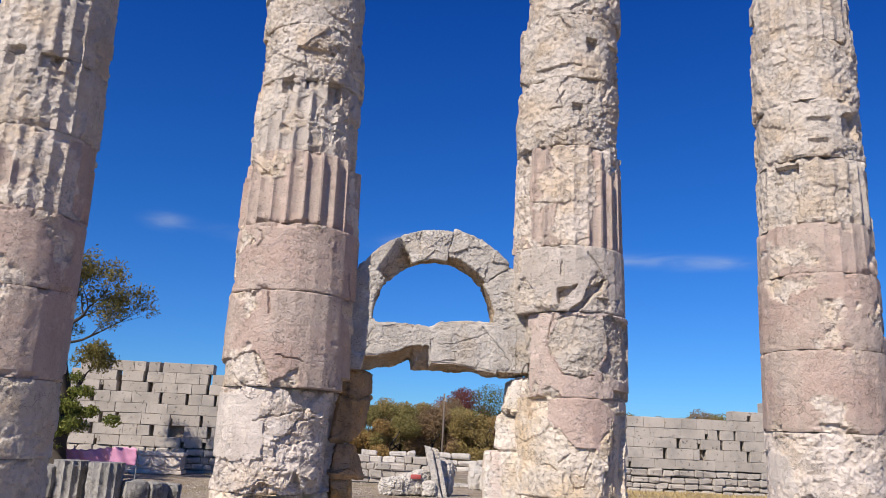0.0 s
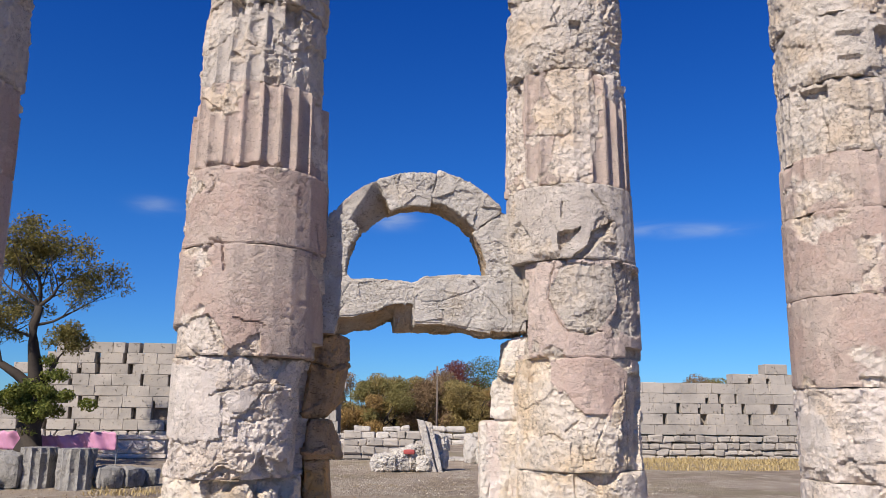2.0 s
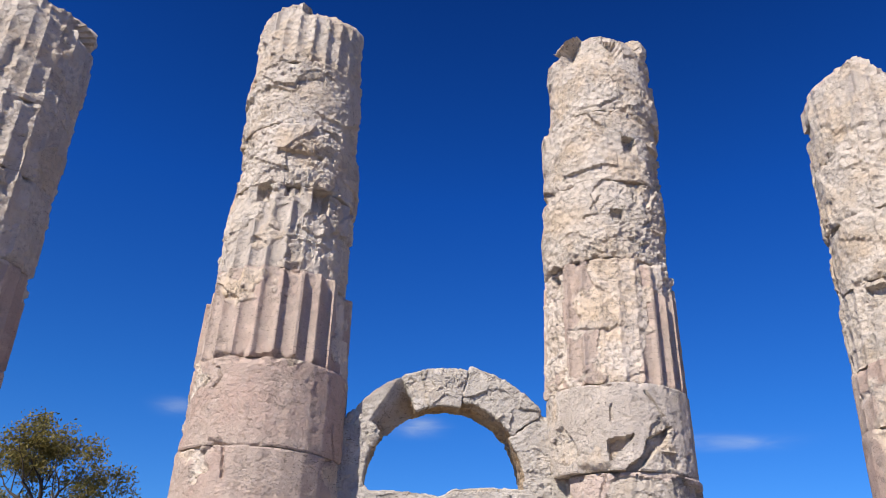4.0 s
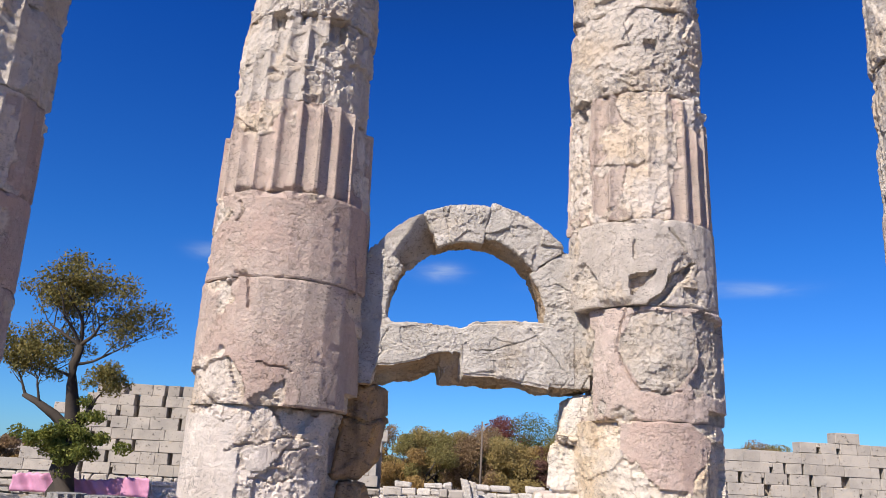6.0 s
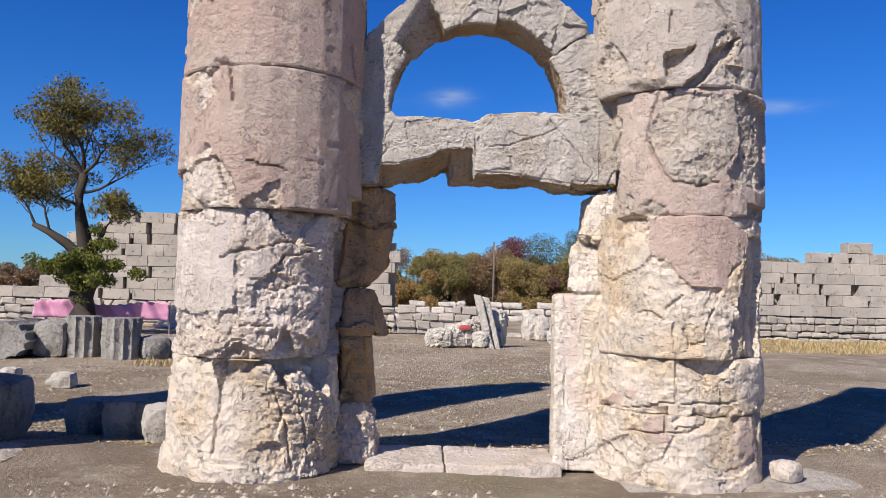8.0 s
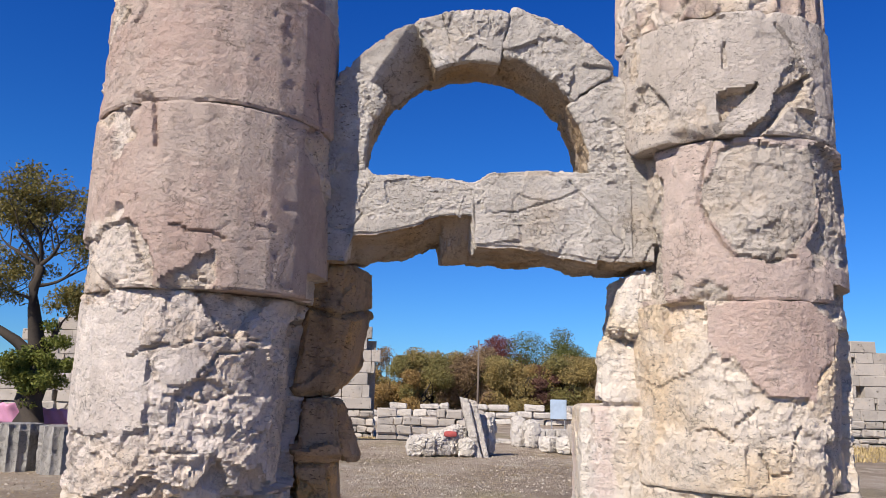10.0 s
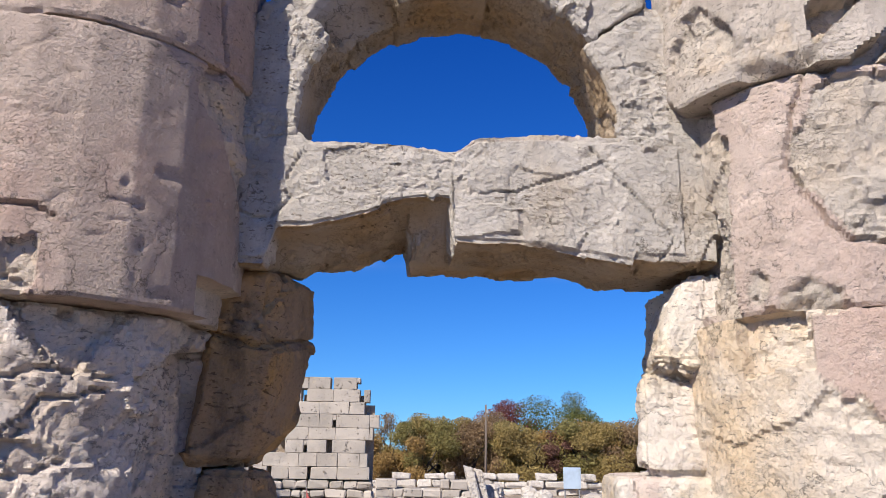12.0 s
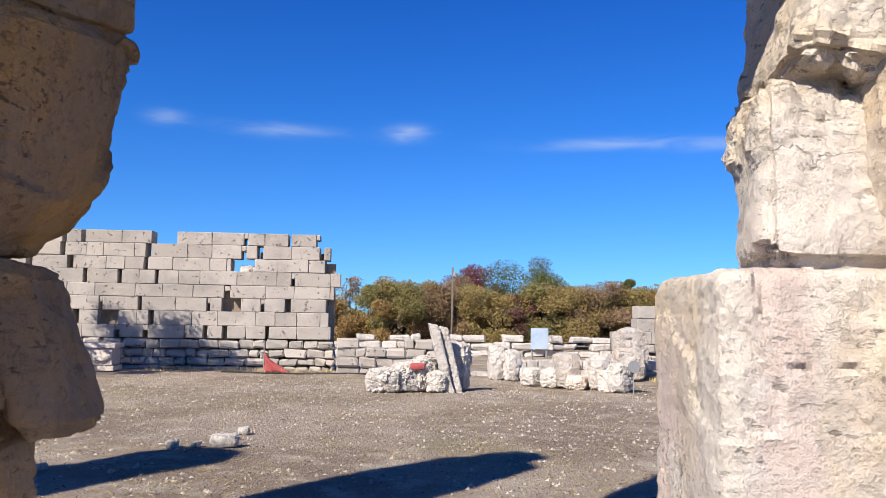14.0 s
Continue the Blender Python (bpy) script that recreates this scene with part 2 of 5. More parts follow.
def ashlar_mat():
    m = Mat("grey_ashlar", 0.92).world_coords()
    r = m.random()
    col = m.mix(r, (0.37, 0.335, 0.295), (0.47, 0.425, 0.375))
    col = m.mix(m.ramp(m.noise(1.1, 6), 0.42, 0.7, 0.0, 0.6), col, (0.25, 0.235, 0.215))
    col = m.mix(m.ramp(m.noise(3.7, 7, 0.7), 0.55, 0.75, 0.0, 0.55), col, (0.54, 0.44, 0.31))
    col = m.mix(m.ramp(m.noise(17, 5, 0.7), 0.58, 0.7, 0.0, 0.5), col, (0.17, 0.16, 0.15))
    pit = m.ramp(m.noise(9, 5, 0.6), 0.62, 0.68)
    col = m.mix(m.math("MULTIPLY", pit, 0.7), col, (0.10, 0.09, 0.08))
    m.bump(m.noise(26, 7, 0.7), 0.6, 0.02)
    m.bump(m.noise(5, 6, 0.65), 0.6, 0.06)
    m.bump(m.math("SUBTRACT", 1.0, pit), 0.8, 0.03)
    return m.done(col)


ASHLAR = ashlar_mat()


def soil_mat():
    m = Mat("dry_trodden_earth", 0.97)
    big = m.noise(0.35, 5)
    col = m.mix(m.ramp(big, 0.4, 0.62), (0.255, 0.20, 0.15), (0.365, 0.30, 0.235))
    col = m.mix(m.ramp(m.noise(1.7, 7, 0.7), 0.45, 0.7, 0.0, 0.8), col, (0.50, 0.44, 0.35))
    col = m.mix(m.ramp(m.noise(0.16, 4), 0.52, 0.66, 0.0, 0.6), col, (0.27, 0.235, 0.14))
    col = m.mix(m.ramp(m.cells(13), 0.06, 0.22, 0.5, 0.0), col, (0.56, 0.51, 0.44))
    col = m.mix(m.ramp(m.cells(31), 0.08, 0.3, 0.3, 0.0), col, (0.55, 0.49, 0.40))
    col = m.mix(m.ramp(m.noise(38, 5, 0.75), 0.52, 0.72, 0.0, 0.45), col, (0.15, 0.12, 0.09))
    m.bump(m.noise(19, 7, 0.75), 1.0, 0.06)
    m.bump(m.ramp(m.cells(13), 0.0, 0.25, 1.0, 0.0), 0.6, 0.02)
    return m.done(col)


SOIL = soil_mat()


def varied(name, a, b, rough=0.85, scale=6.0, island=True, bump=0.3):
    m = Mat(name, rough)
    f = m.island() if island else m.noise(scale, 5)
    col = m.mix(f, a, b)
    col = m.mix(m.ramp(m.noise(scale, 5), 0.4, 0.7, 0.0, 0.45), col, tuple(c * 0.6 for c in a))
    m.bump(m.noise(scale * 5, 5), bump, 0.01)
    return m.done(col)


def leaf(name, a, b):
    m = Mat(name, 0.6)
    col = m.mix(m.island(), a, b)
    m.b.inputs["Subsurface Weight"].default_value = 0.0
    out = m.n["Material Output"]
    tr = m.n.new("ShaderNodeBsdfTranslucent")
    m.l.new(col, tr.inputs["Color"])
    mix = m.n.new("ShaderNodeMixShader")
    mix.inputs[0].default_value = 0.3
    m.l.new(m.b.outputs[0], mix.inputs[1])
    m.l.new(tr.outputs[0], mix.inputs[2])
    m.l.new(mix.outputs[0], out.inputs["Surface"])
    return m.done(col)


LEAF_GREEN = leaf("leaf_olive_green", (0.16, 0.145, 0.05), (0.30, 0.26, 0.10))
LEAF_YELLOW = leaf("leaf_autumn_yellow", (0.22, 0.175, 0.065), (0.40, 0.30, 0.12))
LEAF_GOLD = leaf("leaf_autumn_gold", (0.25, 0.165, 0.06), (0.42, 0.28, 0.11))
LEAF_RED = leaf("leaf_autumn_red", (0.12, 0.04, 0.04), (0.26, 0.09, 0.07))
LEAF_BROWN = leaf("leaf_autumn_brown", (0.20, 0.135, 0.08), (0.34, 0.235, 0.13))
LEAF_DARK = leaf("leaf_evergreen", (0.08, 0.095, 0.025), (0.17, 0.175, 0.05))
LEAF_SHOOT = leaf("leaf_almond_shoots", (0.09, 0.12, 0.025), (0.24, 0.25, 0.055))
LEAF_MAROON = leaf("leaf_autumn_maroon", (0.13, 0.07, 0.055), (0.24, 0.13, 0.10))
LEAF_TREE = leaf("leaf_almond_green", (0.11, 0.105, 0.03), (0.27, 0.215, 0.065))
STRAW = varied("dry_grass_straw", (0.36, 0.27, 0.12), (0.55, 0.43, 0.22), 0.9)
LITTER = varied("dry_brown_leaf_litter", (0.07, 0.045, 0.03), (0.22, 0.15, 0.09), 0.9)
BARK = varied("dark_fissured_bark", (0.045, 0.036, 0.03), (0.075, 0.062, 0.05), 0.95, 9, False, 0.9)
TWIG = varied("grey_bare_twigs", (0.11, 0.09, 0.075), (0.19, 0.155, 0.13), 0.9)
PEBBLE = varied("pale_limestone_pebbles", (0.26, 0.22, 0.18), (0.48, 0.43, 0.36), 0.95)
TARP = varied("faded_pink_plastic_sheet", (0.55, 0.24, 0.40), (0.62, 0.33, 0.45), 0.45, 3, False)
RED = varied("faded_red_cloth", (0.38, 0.075, 0.075), (0.44, 0.11, 0.10), 0.8, 8, False)
METAL = varied("dull_grey_metal", (0.20, 0.21, 0.22), (0.30, 0.31, 0.32), 0.45, 8, False, 0.1)
PANEL = varied("pale_blue_white_board", (0.40, 0.51, 0.64), (0.47, 0.57, 0.69), 0.35, 2, False, 0.05)
RUBBER = varied("black_rubber_hose", (0.02, 0.02, 0.02), (0.035, 0.033, 0.03), 0.6, 8, False)
HILL = varied("far_wooded_hill", (0.05, 0.065, 0.045), (0.10, 0.10, 0.06), 0.95, 0.02, False)


# ---------- mesh helpers ----------
def mesh_object(name, verts, faces, mat, parent=None, worn=None, smooth=True, label=""):
    me = bpy.data.meshes.new(name)
    me.from_pydata(verts.tolist() if hasattr(verts, "tolist") else verts, [], faces.tolist() if hasattr(faces, "tolist") else faces)
    if worn is not None:
        at = me.attributes.new("worn", "FLOAT", "POINT")
        at.data.foreach_set("value", np.asarray(worn, dtype=np.float32))
    if smooth:
        me.polygons.foreach_set("use_smooth", [True] * len(me.polygons))
    me.materials.append(mat)
    me.update()
    if smooth and worn is not None:
        me.set_sharp_from_angle(angle=radians(26))
    ob = new(name, me)
    if parent:
        ob.parent = parent
    if label:
        ob["label"] = label
    return ob


def part(name, bm, material, parent=None, label="", smooth=False):
    me = bpy.data.meshes.new(name)
    bm.to_mesh(me)
    bm.free()
    me.materials.append(material)
    if smooth:
        me.polygons.foreach_set("use_smooth", [True] * len(me.polygons))
    ob = new(name, me)
    if parent:
        ob.parent = parent
    if label:
        ob["label"] = label
    return ob


def thing(name, x, y, z, label, category, group="", kind=""):
    ob = new(name)
    ob.location = (x, y, z)
    ob.empty_display_size = 0.2
    return tagged(ob, label, category, group, kind)


def cube_lattice(n):
    """The surface of an n[0] x n[1] x n[2] box of cells: points in -1..1 and quads."""
    index, pts, quads = {}, [], []

    def vid(k):
        if k not in index:
            index[k] = len(pts)
            pts.append([2 * k[j] / n[j] - 1 for j in range(3)])
        return index[k]

    for ax in range(3):
        u, v = (ax + 1) % 3, (ax + 2) % 3
        for side in (0, n[ax]):
            for i in range(n[u]):
                for j in range(n[v]):
                    ring = []
                    for di, dj in ((0, 0), (1, 0), (1, 1), (0, 1)):
                        k = [0, 0, 0]
                        k[ax], k[u], k[v] = side, i + di, j + dj
                        ring.append(vid(tuple(k)))
                    quads.append(ring if side else ring[::-1])
    return np.array(pts, float), np.array(quads)


def normals_of(v, f):
    fn = np.cross(v[f[:, 2]] - v[f[:, 0]], v[f[:, 3]] - v[f[:, 1]])
    out = np.zeros_like(v)
    for k in range(4):
        np.add.at(out, f[:, k], fn)
    return out / (np.linalg.norm(out, axis=1)[:, None] + 1e-9)


def hewn(name, corners, cell, mat, seed=0.0, relief=0.5, edge=0.12, parent=None, size=1.0, worn=0.6, label="", bend=None, scars=()):
    """A worn block between eight corners (x fastest, then y, then z), with rounded edges and broken relief. bend(v) shapes it further."""
    c = np.array(corners, float).reshape(2, 2, 2, 3)
    span = [np.linalg.norm(c[0, 0, 1] - c[0, 0, 0]), np.linalg.norm(c[0, 1, 0] - c[0, 0, 0]), np.linalg.norm(c[1, 0, 0] - c[0, 0, 0])]
    n = [max(3, int(s / cell)) for s in span]
    p, f = cube_lattice(n)
    rho = np.clip(edge / (np.array(span) / 2), 0, 0.95)
    q = np.clip(p, -(1 - rho), 1 - rho)
    d = (p - q) / rho
    d /= np.maximum(1.0, np.linalg.norm(d, axis=1))[:, None]
    p = q + rho * d
    t = (p + 1) / 2
    v = np.zeros_like(p)
    for k in range(2):
        for j in range(2):
            for i in range(2):
                w = np.abs(1 - i - t[:, 0]) * np.abs(1 - j - t[:, 1]) * np.abs(1 - k - t[:, 2])
                v += w[:, None] * c[k, j, i]
    if bend is not None:
        v = bend(v)
    nor = normals_of(v, f)
    h = broken(v, seed, size) * relief
    cnt = np.sum(np.abs(p) > 0.86, axis=1)
    for path in scars:
        near = np.full(len(v), 9.0)
        w2 = v[:, [0, 2]] + 0.012 * np.stack([perlin(v * 14), perlin(v * 14 + 9)], -1)
        for p0, p1 in zip(path, path[1:]):
            p0, e = np.array(p0), np.array(p1) - np.array(p0)
            k = np.clip(((w2 - p0) @ e) / (e @ e), 0, 1)
            near = np.minimum(near, np.linalg.norm(w2 - p0 - k[:, None] * e, axis=1))
        h = h - 0.018 * step(0.009, 0.0, near) * (np.abs(nor[:, 1]) > 0.5)
    v = v + nor * (h - 0.012 * relief * (cnt >= 2))[:, None]
    share = worn(v, nor) if callable(worn) else worn
    wv = np.clip(share + 0.5 * fbm(v * 2 + seed, 3) + 0.25 * (cnt >= 2), 0, 1)
    return mesh_object(name, v, f, mat, parent, wv, True, label)


def box8(x0, x1, y0, y1, z0, z1):
    return [(x, y, z) for z in (z0, z1) for y in (y0, y1) for x in (x0, x1)]


def small_stone(name, x0, x1, y0, y1, z0, z1, mat, parent, rnd, jit=0.02, cham=0.03):
    """A single wall stone with chamfered, uneven edges: 24 corners, 26 faces."""
    c, h = np.array([(x0 + x1) / 2, (y0 + y1) / 2, (z0 + z1) / 2]), np.array([x1 - x0, y1 - y0, z1 - z0]) / 2
    ch = np.minimum(cham, h * 0.6)
    verts, key = [], {}
    for sx in (-1, 1):
        for sy in (-1, 1):
            for sz in (-1, 1):
                s = np.array([sx, sy, sz])
                o = rnd.uniform(-jit, jit, 3)
                for ax in range(3):
                    d = s * (h - ch * rnd.uniform(0.4, 1.5))
                    d[ax] = s[ax] * h[ax]
                    key[(sx, sy, sz, ax)] = len(verts)
                    verts.append(c + d + o + rnd.uniform(-jit, jit, 3) * 0.4)
    faces = []
    for ax in range(3):
        u, w = (ax + 1) % 3, (ax + 2) % 3
        for s in (-1, 1):
            ring = []
            for a_, b_ in ((-1, -1), (1, -1), (1, 1), (-1, 1)):
                k = [0, 0, 0]
                k[ax], k[u], k[w] = s, a_, b_
                ring.append(key[(*k, ax)])
            faces.append(ring if s > 0 else ring[::-1])
        for a_ in (-1, 1):
            for b_ in (-1, 1):
                k = [0, 0, 0]
                k[u], k[w] = a_, b_
                k1, k2 = list(k), list(k)
                k1[ax], k2[ax] = -1, 1
                ring = [key[(*k1, u)], key[(*k2, u)], key[(*k2, w)], key[(*k1, w)]]
                faces.append(ring if a_ * b_ > 0 else ring[::-1])
    for sx in (-1, 1):
        for sy in (-1, 1):
            for sz in (-1, 1):
                ring = [key[(sx, sy, sz, k)] for k in range(3)]
                faces.append(ring if sx * sy * sz > 0 else ring[::-1])
    return mesh_object(name, np.array(verts), faces, mat, parent, None, False)


def boulder(name, x, y, z, sx, sy, sz, mat, seed, relief=1.0, n=14, turn=0.0, label="", category="stone", group="", parent=None, size=0.45):
    """A loose stone, resting at z."""
    p, f = cube_lattice((n, n, n))
    q = p / np.linalg.norm(p, axis=1)[:, None]
    p = p * 0.50 + q * 0.56
    v = p * np.array([sx, sy, sz]) / 2
    v = v + normals_of(v, f) * (broken(v * 1.0, seed, size) * relief)[:, None]
    v[:, 2] = np.maximum(v[:, 2] - v[:, 2].min() - 0.06 * sz, -0.02)
    ca, sa = math.cos(radians(turn)), math.sin(radians(turn))
    v = np.stack([v[:, 0] * ca - v[:, 1] * sa, v[:, 0] * sa + v[:, 1] * ca, v[:, 2]], -1)
    ob = mesh_object(name, v, f, mat, parent, np.clip(0.6 + 0.6 * fbm(v * 3 + seed, 3), 0, 1))
    ob.location = (x, y, z)
    return ob if parent else tagged(ob, label, category, group)


# ---------- ground ----------
AXIS = 9.39        # the colonnade stands along x at this y


def ground_z(x, y):
    x, y = np.asarray(x, float), np.asarray(y, float)
    z = -0.10 - 0.26 * step(9.6, 12.5, y) - 0.04 * step(12, 30, y)
    z = z + 0.05 * step(-4, -10, x) * step(14, 30, y)
    p = np.stack([x * 0.35, y * 0.35, 0 * x], -1)
    near = step(80, 30, np.hypot(x, y - 15))
    z = z + near * (0.05 * fbm(p, 2) + 0.012 * fbm(p * 9, 2))
    z = np.where(np.hypot(x, y) < 8, np.minimum(z, 0.05), z)
    return z


def graded(lo, hi, cell, far, k=1.35):
    c = list(np.arange(lo, hi, cell))
    up, d = [hi], cell
    while up[-1] < far:
        d *= k
        up.append(up[-1] + d)
    dn, d = [lo], cell
    while dn[-1] > -far:
        d *= k
        dn.append(dn[-1] - d)
    return np.array(dn[:0:-1] + c + up)


def build_ground():
    xs, ys = graded(-16, 16, 0.16, 3000), graded(-6, 36, 0.16, 3000)
    X, Y = np.meshgrid(xs, ys)
    Z = ground_z(X, Y)
    v = np.stack([X, Y, Z], -1).reshape(-1, 3)
    nx, ny = len(xs), len(ys)
    i = (np.arange(ny - 1)[:, None] * nx + np.arange(nx - 1)[None]).reshape(-1)
    f = np.stack([i, i + 1, i + 1 + nx, i + nx], -1)
    tagged(mesh_object("ground", v, f, SOIL), "dry trodden earth with pebbles and sparse straw", "ground", kind="structure")


build_ground()


# ---------- columns ----------
def within(outline, u, v):
    """1 where (u, v) lies inside the outline, else 0."""
    inside = np.zeros(u.shape, bool)
    for (u0, v0), (u1, v1) in zip(outline, outline[1:] + outline[:1]):
        if v0 != v1:
            inside ^= ((v0 > v) != (v1 > v)) & (u < (u1 - u0) * (v - v0) / (v1 - v0) + u0)
    return inside.astype(float)


def rect(p0, p1, za, zb):
    return [(p0, za), (p1, za), (p1, zb), (p0, zb)]


def groove(paths, u, w):
    """How near (u, w) lies to any of the broken lines, 0 to 1."""
    near = np.full(u.shape, 9.0)
    for path in paths:
        for (u0, w0), (u1, w1) in zip(path, path[1:]):
            e0, e1 = u1 - u0, w1 - w0
            k = np.clip(((u - u0) * e0 + (w - w0) * e1) / (e0 * e0 + e1 * e1), 0, 1)
            near = np.minimum(near, np.hypot(u - u0 - k * e0, w - w0 - k * e1))
    return step(0.013, 0.003, near)


def drum(parent, cx, spec, patches, seed, cols, dz, mats, crown=False, cracks=()):
    """One drum of a column. spec: z0, z1, style, radius below, radius above, share worn away. patches: outlines in degrees and metres with a depth (below 0: dressed skin)."""
    z0, z1, style, ra, rb, wear, mat, *shift = spec
    shift = shift[0] if shift else 0.0
    rows = max(6, int((z1 - z0) / dz))
    ph = np.radians(np.linspace(-180, 180, cols, endpoint=False))
    zz = np.linspace(z0 + 0.003, z1 - 0.003, rows)
    P, Z = np.meshgrid(ph, zz)
    R = ra + (rb - ra) * (Z - z0) / (z1 - z0)
    base = np.stack([R * np.sin(P), -R * np.cos(P), Z], -1)
    q = base + seed * 3.7
    deg = np.degrees(P)
    wob = 5.0 * fbm(q * 3.2 + 3, 3)
    wz = 0.06 * fbm(q * 3.2 + 41, 3)
    field = fbm(q * 1.5 + 11, 4)
    worn = step(0.62 - wear * 1.25, 0.72 - wear * 1.25, field + 0.5 * 0.5)
    deep = np.zeros_like(P)
    for outline, depth in patches:
        zs = [p[1] for p in outline]
        if min(max(zs), z1) - max(min(zs), z0) < 0.2 * (max(zs) - min(zs)):
            continue
        inside = within(outline, deg + wob * min(1, (max(zs) - min(zs)) * 1.5), Z + wz * min(1, (max(zs) - min(zs)) * 1.5))
        if depth < 0:
            worn = worn * (1 - inside)
        else:
            worn = np.maximum(worn, inside)
            deep = np.maximum(deep, inside * depth)
    # dressed surface
    f = (deg / 15.0 + 0.5) % 1.0
    facet = R * np.cos(radians(7.5)) / np.cos((f - 0.5) * radians(15))
    u = np.clip((f - 0.5) / 0.42, -1, 1)
    flute = R - 0.052 * np.sqrt(np.maximum(0, 1 - u * u))
    if style == "flute":
        skin = flute + 0.003 * fbm(q * 9, 3)
    elif style == "shallow":
        skin = R - 0.016 * np.sqrt(np.maximum(0, 1 - u * u)) + 0.003 * fbm(q * 9, 3)
    else:
        skin = facet + 0.004 * fbm(q * 5, 4) - 0.007 * step(0.48, 0.58, fbm(q * np.array([7, 7, 17]) + 21, 2))
    rough = R - 0.022 - deep + (0.6 * broken(q, 0.0, 1.4) if style == "soft" else broken(q, 0.0, 1.0))
    if style in ("flute", "shallow"):
        rough = 0.45 * rough + 0.55 * (R - 0.02 - deep - 0.6 * (R - skin) + 0.7 * broken(q, 0, 1.0))
    rad = skin * (1 - worn) + np.minimum(rough, skin + 0.012) * worn
    # arrises of the drum, chipped
    ends = np.minimum(Z - z0, z1 - Z)
    chip = np.maximum(0, 0.5 + fbm(q * 4.1 + 8, 3))
    rad = rad - 0.010 * step(0.016, 0.0, ends) - 0.05 * chip * step(0.75, 1.05, chip) * step(0.09, 0.0, ends)
    if cracks:
        arc = [[(radians(a_) * 0.7, b_) for a_, b_ in path] for path in cracks]
        rad = rad - 0.030 * groove(arc, P * 0.7 + 0.016 * fbm(q * 9 + 2, 2), Z + 0.016 * fbm(q * 9 + 50, 2))
    if crown:
        rad = rad * (1 - 0.35 * step(0.0, 0.25, Z - z1 + 0.3 + 0.35 * chips(q * 1.4)))
    v = np.stack([rad * np.sin(P), -rad * np.cos(P), Z + (0.006 * fbm(q * 6, 2))], -1).reshape(-1, 3)
    i = np.arange(rows - 1)[:, None] * cols + np.arange(cols)[None]
    j = np.arange(rows - 1)[:, None] * cols + (np.arange(cols)[None] + 1) % cols
    faces = np.stack([i, j, j + cols, i + cols], -1).reshape(-1, 4).tolist()
    n = len(v)
    v = np.concatenate([v, [[0, 0, z0 + 0.003], [0, 0, z1 - 0.003]]])
    top = (rows - 1) * cols
    for k in range(cols):
        k2 = (k + 1) % cols
        faces.append([n, k2, k])
        faces.append([n + 1, top + k, top + k2])
    v[:, 0] += shift
    w = np.concatenate([worn.reshape(-1), [1, 1]])
    return mesh_object("drum", v, faces, mats[mat], parent, w)


STONES = {"p": PINK, "c": CREAM, "w": WHITE, "g": DULL, "b": BLUSH}


def column(cx, drums, patches, seed, cols, dz, label, cracks=()):
    ob = thing("column", cx, AXIS, 0, label, "column", "columns of the colonnade")
    for k, spec in enumerate(drums):
        drum(ob, cx, spec, patches, seed + k * 0.37, cols if spec[0] < 6.5 else cols * 2 // 3, dz if spec[0] < 6.5 else dz * 1.5, STONES, k == len(drums) - 1, cracks)
    return ob


